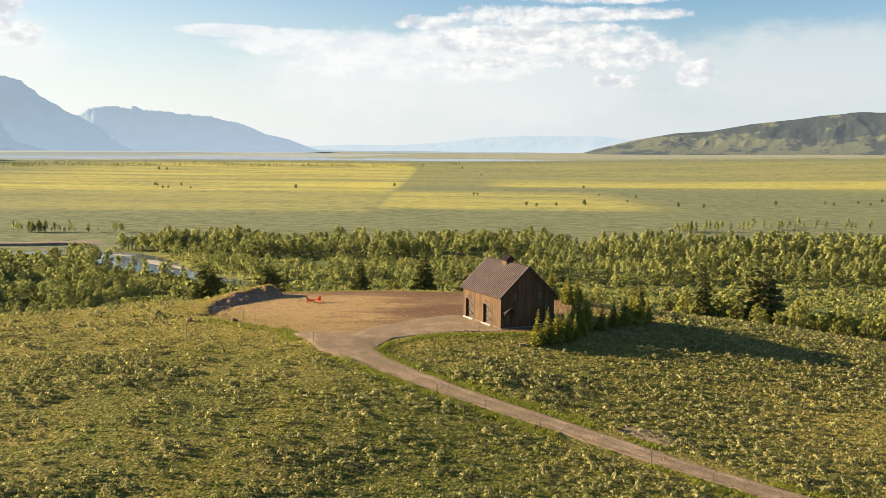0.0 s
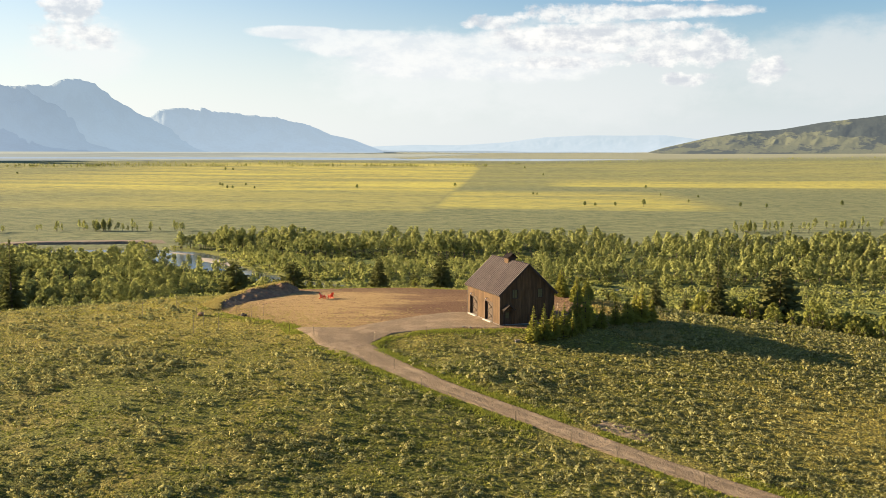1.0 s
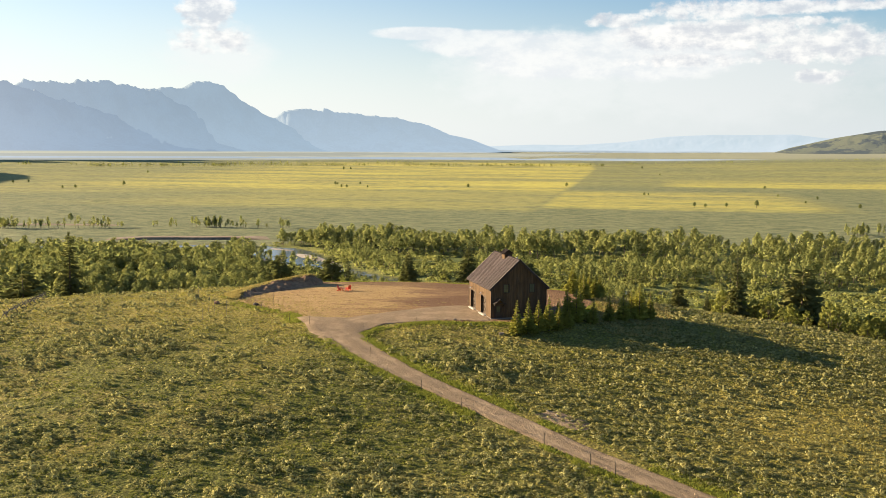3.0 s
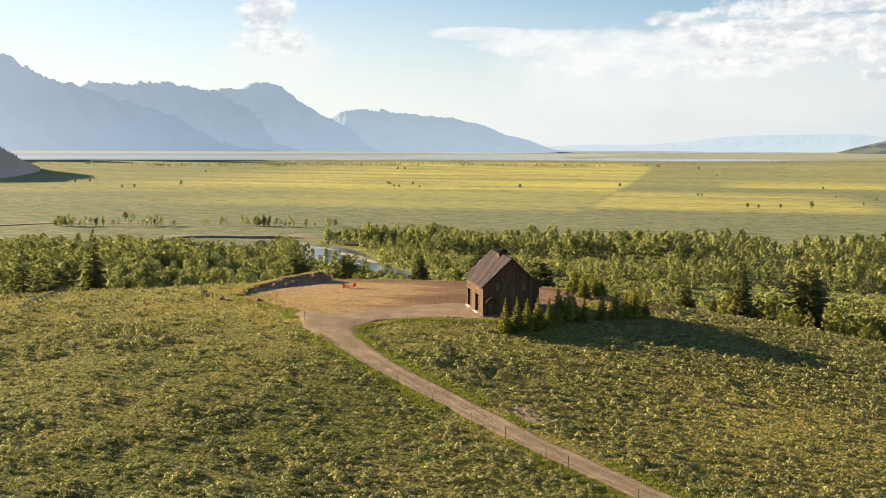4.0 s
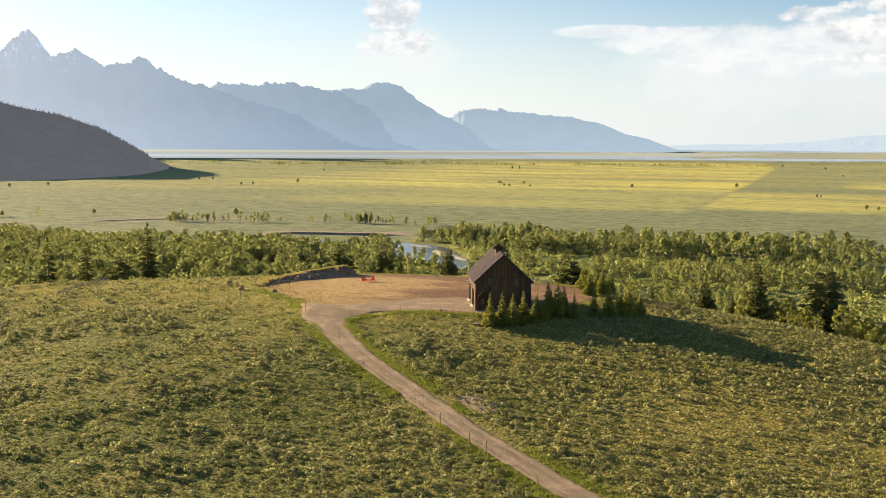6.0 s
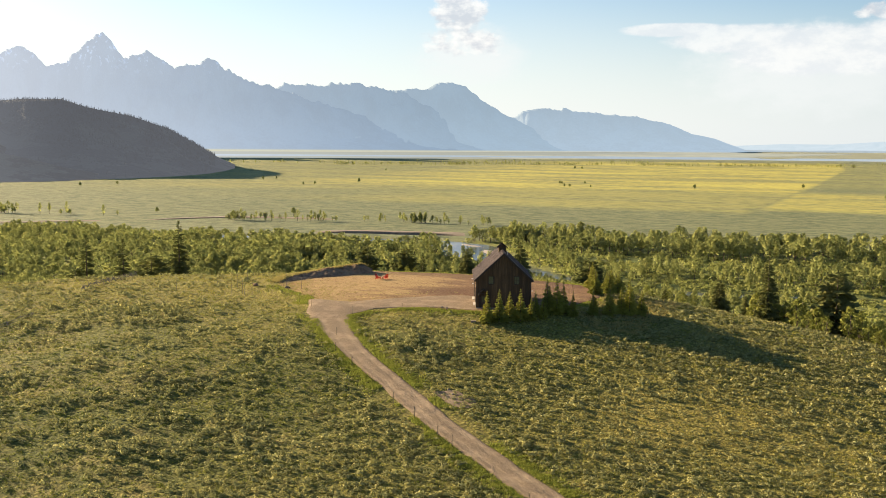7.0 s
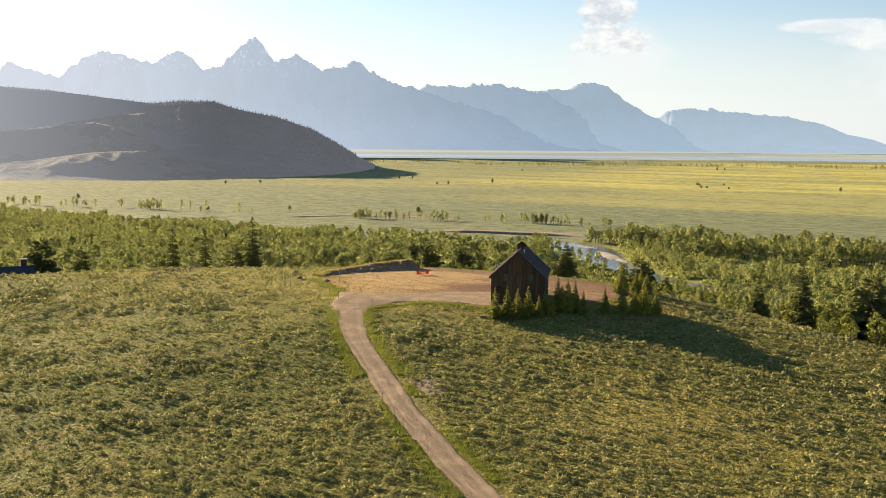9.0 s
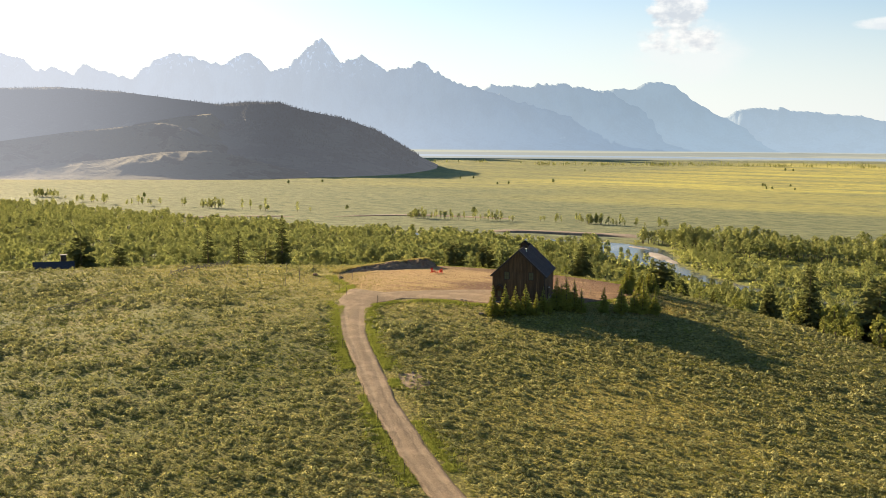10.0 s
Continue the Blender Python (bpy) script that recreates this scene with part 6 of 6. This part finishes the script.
keep = free & (r.random(n) < want * (0.44 + 0.2 * east - 0.22 * east * smooth(y, 125, 150))) & (e < 26)
x, y, drift = x[keep], y[keep], drift[keep]
size = r.gamma(4.0, 0.165, len(x)).clip(0.26, 1.5) * (0.9 + 0.35 * smooth(drift, -0.1, 0.5)) * (1 - 0.12 * smooth(x, -8, 22))
near_ = y < 118
turn_ = r.uniform(0, 6.28, len(x))
tallness = r.uniform(0.75, 1.2, len(x)) * (1.0 - 0.12 * smooth(y, 120, 145))
for name, sel, tem in (("sagebrush", near_, near_sage), ("far_sagebrush", ~near_, far_sage)):
    kinds_ = r.integers(0, len(tem), sel.sum())
    scatter(name, tem, np.stack([x[sel], y[sel], land(x[sel], y[sel]) - 0.03, turn_[sel], size[sel], tallness[sel], kinds_], -1), [M["sage"]], "grey-green sagebrush covering the bench", "sagebrush")
tufts = [[(grass_tuft(240 + k, 7, 0.22), tri_ids(7))] for k in range(6)]
n = 86000
x, y = r.uniform(-112, 84, n), r.uniform(40, 190, n)
road_d = to_line(x, y, ROAD)[0]
pad_d = inside(x, y, PAD)
free = (pad_d < -0.3) & (inside(x, y, APRON) < -0.3) & (road_d > 1.9 + r.uniform(0, 0.5, n)) & (past_edge(x, y) < 16)
keep = free & ((x > -60) | (y > 70)) & (r.random(n) < 0.62 + 0.5 * vnoise(x, y, 11, 3))
x, y = x[keep], y[keep]
road_d = road_d[keep]
crestward = ((0.5 * smooth(y, 92, 132) + 0.5 * smooth(y, 122, 148)) * (1 - smooth(x, -14, 2)) + np.exp(-(((x - 40) / 11) ** 2 + ((y - 112) / 13) ** 2)) + 0.5 * smooth(x, -6, 14)) > r.uniform(0.1, 0.9, len(x))
gx_, gy_ = x[crestward], y[crestward]
scatter("golden_grass", tufts, np.stack([gx_, gy_, land(gx_, gy_), r.uniform(0, 6.28, len(gx_)), r.uniform(0.5, 1.1, len(gx_)), r.uniform(0.7, 1.2, len(gx_)), r.integers(0, 6, len(gx_))], -1), [M["gold"]], "golden meadow grass near the crest of the bench", "grass")
x, y = x[~crestward], y[~crestward]
scatter("meadow_grass", tufts, np.stack([x, y, land(x, y), r.uniform(0, 6.28, len(x)), r.uniform(0.5, 1.1, len(x)), r.uniform(0.7, 1.2, len(x)), r.integers(0, 6, len(x))], -1), [M["tuft"]], "yellow-green meadow grass among the sagebrush", "grass")
n = 19000
t_ = r.uniform(0, len(ROAD) - 12, n).astype(int)
pr = np.array(ROAD)
off = r.choice([-1, 1], n) * (2.0 + r.gamma(1.0, 0.6, n))
dr = np.gradient(pr, axis=0)
dr /= np.linalg.norm(dr, axis=1)[:, None]
x, y = pr[t_, 0] - dr[t_, 1] * off + r.uniform(-0.6, 0.6, n), pr[t_, 1] + dr[t_, 0] * off + r.uniform(-0.6, 0.6, n)
i2 = r.integers(0, len(APRON), 9000)
ap = np.array(APRON)[i2] + r.normal(0, 0.9, (9000, 2))
i3 = r.integers(0, len(PAD), 9000)
pp = np.array(PAD)[i3] + r.normal(0, 1.1, (9000, 2))
x, y = np.concatenate([x, ap[:, 0], pp[:, 0]]), np.concatenate([y, ap[:, 1], pp[:, 1]])
keep = (vnoise(x, y, 7, 3) > -0.1) & (to_line(x, y, ROAD)[0] > 1.95) & (inside(x, y, APRON) < -0.25) & (inside(x, y, PAD) < 0.1)
x, y = x[keep], y[keep]
scatter("verge_grass", tufts, np.stack([x, y, land(x, y), r.uniform(0, 6.28, len(x)), r.uniform(0.6, 1.2, len(x)), r.uniform(0.7, 1.3, len(x)), r.integers(0, 6, len(x))], -1), [M["verge"]], "bright green grass along the drive and pad", "grass")

# clods and stones over the graded soil, thicker along its rim
r = np.random.default_rng(77)


def clod(seed):
    q = np.random.default_rng(seed)
    v = np.array(((1, 0, 0), (-1, 0, 0), (0, 1, 0), (0, -1, 0), (0, 0, 1), (0, 0, -0.4)), float) * q.uniform(0.7, 1.25, (6, 1)) + q.normal(0, 0.12, (6, 3))
    return v, np.array([(0, 2, 4), (2, 1, 4), (1, 3, 4), (3, 0, 4), (2, 0, 5), (1, 2, 5), (3, 1, 5), (0, 3, 5)])


n = 26000
x, y = r.uniform(-48, 16, n), r.uniform(136, 185, n)
rim = inside(x, y, PAD)
strip = np.abs(y - 146.5 - 0.33 * (x + 20)) < 1.0
back_edge = smooth(y, 166, 180)
want = 0.22 + 0.5 * np.exp(-np.clip(rim, 0, 50) / 1.3) + 0.35 * (vnoise(x, y, 5, 3) > 0.25) + 0.4 * strip + 0.25 * back_edge
local = inside(x, y, [(0.1, 143.3), (8.07, 147.05), (2.72, 158.4), (-5.24, 154.65)])
ok = (rim > 0.1) & (inside(x, y, APRON) < 0.2) & (local < -0.3) & (r.random(n) < want)
x, y = x[ok], y[ok]
scatter("soil_clods", [[clod(k)] for k in range(5)], np.stack([x, y, land(x, y) + 0.07, r.uniform(0, 6.28, len(x)), r.gamma(2.2, 0.018, len(x)).clip(0.02, 0.18), r.uniform(0.5, 0.9, len(x)), r.integers(0, 5, len(x))], -1), [M["mound"]], "loose clods and stones strewn over the graded soil", "clods")

# dry pale grass along the crown and outer side of the spoil heap
n = 2600
i4 = r.integers(4, len(HEAP) - 4, n)
out4 = np.abs(r.normal(0.1, 0.3, n)).clip(0, 1.0)
x, y = HEAP[i4, 0] + HEAP_OUT[i4, 0] * out4 * HEAP_HALF[i4] + r.normal(0, 0.2, n), HEAP[i4, 1] + HEAP_OUT[i4, 1] * out4 * HEAP_HALF[i4] + r.normal(0, 0.2, n)
up4 = HEAP_TALL[i4] * np.clip(1 - ((out4 + 0.1) / 1.1) ** 2, 0, 1)
scatter("heap_grass", tufts, np.stack([x, y, land(x, y) - 0.1 + up4, r.uniform(0, 6.28, n), r.uniform(0.8, 1.5, n), r.uniform(0.9, 1.5, n), r.integers(0, 6, n)], -1), [M["dry"]], "dry straw-coloured grass on the earth heap", "grass")

# straw and thin dry grass over the western and front margin of the pad
n = 6500
x, y = r.uniform(-47, -6, n), r.uniform(137, 160, n)
rim = inside(x, y, PAD)
ok = (rim > -0.5) & (inside(x, y, APRON) < -0.4) & (r.random(n) < np.exp(-np.clip(rim, 0, 50) / 4.5) * (0.9 + vnoise(x, y, 4, 3)))
x, y = x[ok], y[ok]
scatter("straw_grass", tufts, np.stack([x, y, land(x, y) + 0.05, r.uniform(0, 6.28, len(x)), r.uniform(0.4, 0.9, len(x)), r.uniform(0.5, 1.0, len(x)), r.integers(0, 6, len(x))], -1), [M["dry"]], "thin straw and dry grass on the pad's margin", "grass")

# dry grass between the young spruces and the pad
n = 4200
x, y = r.uniform(7, 27, n), r.uniform(143, 176, n)
ok = (inside(x, y, PAD) < -0.2) & (past_edge(x, y) < 4) & (vnoise(x, y, 5, 3) > -0.25)
x, y = x[ok], y[ok]
scatter("dry_grass", tufts, np.stack([x, y, land(x, y), r.uniform(0, 6.28, len(x)), r.uniform(0.8, 1.5, len(x)), r.uniform(0.7, 1.2, len(x)), r.integers(0, 6, len(x))], -1), [M["dry"]], "dry straw-coloured grass between young spruces and the pad", "grass")

# ---- fences, posts, stones, neighbours ----


def fence_post(m, high):
    t = thing("fence_post", "thin rusty steel fence post beside the drive", "post", "fence posts along the drive", m)
    part("shaft", boxes((-0.03, 0.03, -0.006, 0.006, -0.3, high), (-0.006, 0.006, 0.006, 0.035, -0.3, high)), M["post"], t)
    part("cap", boxes((-0.034, 0.034, -0.01, 0.04, high, high + 0.12)), M["pale_wood"], t, "pale painted tip")
    return t


first = None
for x, y in ((-12.8, 121.4), (-29.9, 137.0), (-25.9, 134.6), (-17.0, 133.0), (12.9, 97.0), (8.4, 100.2), (17.9, 92.9), (20.4, 91.2), (27.6, 85.6), (-3.2, 109.9), (2.6, 105.2), (-8.6, 114.4), (33, 81.3), (-10.2, 137.0)):
    m = pose(x, y, float(land(x, y)), random.uniform(-3, 3), random.uniform(-3, 3), random.uniform(0, 360))
    if first is None:
        first = fence_post(m, 1.35)
    else:
        copy_thing(first, m)
first = None
for x, y, h in ((-45.2, 141.5, 1), (-40.8, 138.4, 1.1), (-51.7, 151.8, 0.9), (-37.7, 145.1, 0.8), (-43.6, 140.0, 0.9), (-43.9, 136.5, 1.0), (-41.5, 150.0, 0.8), (-56, 148, 0.9), (-36.5, 147.5, 0.7), (-49, 145, 1.0), (-60, 141, 0.9)):
    m = pose(x, y, float(land(x, y)) - (1 - h) * 1.5, random.uniform(-4, 4), random.uniform(-4, 4), 0)
    if first is None:
        first = thing("survey_stake", "tall thin grey wooden stake standing in the grass", "stake", "stakes on the bench", m)
        part("shaft", tube(bmesh.new(), (0, 0, -0.3), (0, 0, 2.6), 0.035, 0.022, 6), M["log"], first)
        part("flag", boxes((0.0, 0.10, -0.006, 0.006, 2.3, 2.5)), M["pale_wood"], first, "faded flagging tape")
    else:
        copy_thing(first, m)

# leaning log fence
bucks = [Vector((-76.8, 134.5)).lerp(Vector((-84.0, 156.0)), k / 9) for k in range(10)]
fence = thing("log_fence", "weathered grey jack-leg log fence in the sagebrush", "fence", m=pose(-80, 145, 0))
along = (bucks[-1] - bucks[0]).normalized()
side = Vector((-along.y, along.x))
tops = []
for p_ in bucks:
    g = float(land(p_.x, p_.y))
    for sgn in (1, -1):
        a_, b_ = p_ + side * 0.6 * sgn, p_ - side * 0.28 * sgn
        part("buck_leg", tube(bmesh.new(), (a_.x + 80, a_.y - 145, g - 0.1), (b_.x + 80, b_.y - 145, g + 1.12), 0.07, 0.05, 6), M["log"], fence)
    tops.append((p_.x + 80, p_.y - 145, g))
for (ax, ay, az_), (bx, by, bz) in zip(tops, tops[1:]):
    for off, up in ((0.0, 0.8), (0.28, 0.54), (0.42, 0.3)):
        part("rail", tube(bmesh.new(), (ax + side.x * off, ay + side.y * off, az_ + up), (bx + side.x * off, by + side.y * off, bz + up + random.uniform(-0.08, 0.08)), 0.05, 0.04, 6), M["log"], fence)


# a collapsed length of the same fence, nearer the drive
fallen = thing("fallen_fence", "collapsed grey fence rails lying in the sagebrush", "fence", m=pose(-64.5, 106, 0))
spots = [(-64.0, 99.0), (-64.1, 102.6), (-64.4, 106.6), (-65.2, 110.0), (-65.7, 112.6)]
for (ax, ay), (bx, by) in zip(spots, spots[1:]):
    for off, up in ((0.0, 0.55), (0.25, 0.3)):
        part("rail", tube(bmesh.new(), (ax + 64.5 + off, ay - 106, float(land(ax, ay)) + up), (bx + 64.5 + off, by - 106, float(land(bx, by)) + up + 0.1), 0.05, 0.04, 6), M["log"], fallen)
for px_, py_ in spots:
    for sgn in (1, -1):
        g = float(land(px_, py_))
        part("buck_leg", tube(bmesh.new(), (px_ + 64.5 + 0.5 * sgn, py_ - 106, g - 0.1), (px_ + 64.5 - 0.3 * sgn, py_ - 105.7, g + 0.8), 0.06, 0.045, 6), M["log"], fallen)


def boulder(x, y, size, label, mat, name="boulder"):
    bm = bmesh.new()
    bmesh.ops.create_icosphere(bm, subdivisions=3, radius=1.0)
    off = Vector((x * 1.7, y * 0.9, size))
    for v in bm.verts:
        k = 1 + 0.35 * noise.noise(v.co * 1.1 + off) + 0.12 * noise.noise(v.co * 3.1 + off)
        v.co = Vector((v.co.x * 1.2, v.co.y * 0.9, v.co.z * 0.72)) * k * size
    ob = part(name, bm, mat, None)
    ob.matrix_basis = pose(x, y, float(land(x, y)) + 0.25 * size, 0, 0, (x * 37) % 360)
    return tagged(ob, label, "rock", "stones by the pad")


boulder(-46.2, 146.8, 0.5, "brown boulder in the grass beside the pad", M["mound"])
boulder(-39.6, 147.5, 0.45, "dark stone in the grass beside the pad", M["dark_wood"])
for x, y, s_ in ((-6.5, 141.2, 0.28), (-5.2, 141.5, 0.42), (-4.2, 141.3, 0.34), (-3.2, 141.7, 0.25), (-7.6, 141.0, 0.22), (12.2, 107.5, 0.3), (13.4, 106.2, 0.35), (15.2, 105.1, 0.3), (-7.2, 121.2, 0.22)):
    boulder(x, y, s_ * 0.6, "small grey stone at the gravel's edge", M["rock"])

crate = thing("wooden_crate", "low weathered wooden box with a pale lid in the grass", "box", m=pose(2.7, 136.4, float(land(2.7, 136.4)), 0, 0, 20) @ Matrix.Scale(0.7, 4))
part("body", boxes((-0.5, 0.5, -0.35, 0.35, -0.1, 0.36), bevel=0.015), M["log"], crate)
part("lid", boxes((-0.55, 0.55, -0.4, 0.4, 0.36, 0.42), bevel=0.01), M["pale_wood"], crate, "pale board lid")

peg = None
for x, y in ((6.8, 165), (2.5, 170), (9.2, 160.5)):
    m = pose(x, y, 0.05, random.uniform(-6, 6), 0, random.uniform(0, 90))
    if peg is None:
        peg = thing("marker_peg", "short pale wooden marker peg in the soil", "peg", "pegs on the pad", m)
        part("shaft", boxes((-0.05, 0.05, -0.03, 0.03, -0.2, 0.85), bevel=0.006), M["pale_wood"], peg)
    else:
        copy_thing(peg, m)


def cottage(name, label, m, w_, l_, h_, rise, chimney=True):
    c = thing(name, label, "house", m=m)
    part("wall", boxes((-w_ / 2, w_ / 2, -l_ / 2, l_ / 2, -3.0, h_)), M["dark_wood"] if chimney else M["stucco"], c)
    for sgn in (1, -1):
        mm = Matrix.Translation((0, 0, h_ + rise)) @ Matrix.Rotation(math.pi if sgn > 0 else 0, 4, "Z") @ Matrix.Rotation(math.atan2(rise, w_ / 2), 4, "Y")
        run = math.hypot(w_ / 2, rise) + 0.7
        roof = part("roof", placed(boxes((0, run, -l_ / 2 - 0.7, l_ / 2 + 0.7, -0.2, 0.0)), mm), M["shingle"], c, "dark grey shingle roof")
        for k in range(12):
            part("course", placed(boxes((run * k / 12, run * (k + 1) / 12, -l_ / 2 - 0.7, l_ / 2 + 0.7, 0.0, 0.03 + 0.02 * (k % 2))), mm), M["shingle"], roof)
    if chimney:
        ch = part("chimney", boxes((0.6, 1.9, -l_ * 0.28 - 0.7, -l_ * 0.28 + 0.7, h_ - 0.5, h_ + rise + 1.5), bevel=0.03), M["dark_wood"], c, "dark stone chimney")
        part("cap", boxes((0.45, 2.05, -l_ * 0.28 - 0.85, -l_ * 0.28 + 0.85, h_ + rise + 1.5, h_ + rise + 1.65)), M["concrete"], ch)
    for k in range(3):
        y = -l_ / 2 + l_ * (k + 0.5) / 3
        win = part("window", boxes((w_ / 2, w_ / 2 + 0.06, y - 0.8, y + 0.8, h_ * 0.35, h_ * 0.85)), M["dark_wood"], c)
        part("pane", boxes((w_ / 2 + 0.06, w_ / 2 + 0.08, y - 0.7, y + 0.7, h_ * 0.35 + 0.1, h_ * 0.85 - 0.1)), M["glass"], win)
    return c


gz = float(land(-132.3, 147))
cottage("neighbour_house", "low dark house with shingle roof and stone chimney below the bench", pose(-135.4, 142.0, gz, 0, 0, 150), 9, 8.5, -5.9 - gz, 2.1)
gz = float(land(-150, 126))
cottage("neighbour_house", "pale-walled house with grey shingle roof below the bench", pose(-152, 124, gz, 0, 0, 20), 9, 12, -6.0 - gz, 2.6, False)

camper = None
for x, y, turn in ((-772, 536, 20), (-778, 556, 70), (-708, 536, 10), (-692, 533, 40), (-731, 577, 0), (-684, 560, 25), (-674, 568, 60), (-750, 548, 15), (-660, 566, 5)):
    m = pose(x, y, float(land(x, y)), 0, 0, turn)
    if camper is None:
        camper = thing("camper_trailer", "white camper trailer parked among the trees", "trailer", "campers in the far woods", m)
        body = part("body", boxes((-3.4, 3.4, -1.2, 1.2, 0.5, 2.9), bevel=0.2), M["steel"], camper, "pale metal body")
        for x_ in (-2.2, 0.0, 2.2):
            part("window", boxes((x_ - 0.5, x_ + 0.5, -1.22, -1.19, 1.6, 2.2)), M["glass"], body)
        for x_ in (-0.9, 0.9):
            for y_ in (-1.1, 1.1):
                part("wheel", tube(bmesh.new(), (x_, y_ - 0.1, 0.35), (x_, y_ + 0.1, 0.35), 0.35, 0.35, 12), M["black"], camper)
    else:
        copy_thing(camper, m)
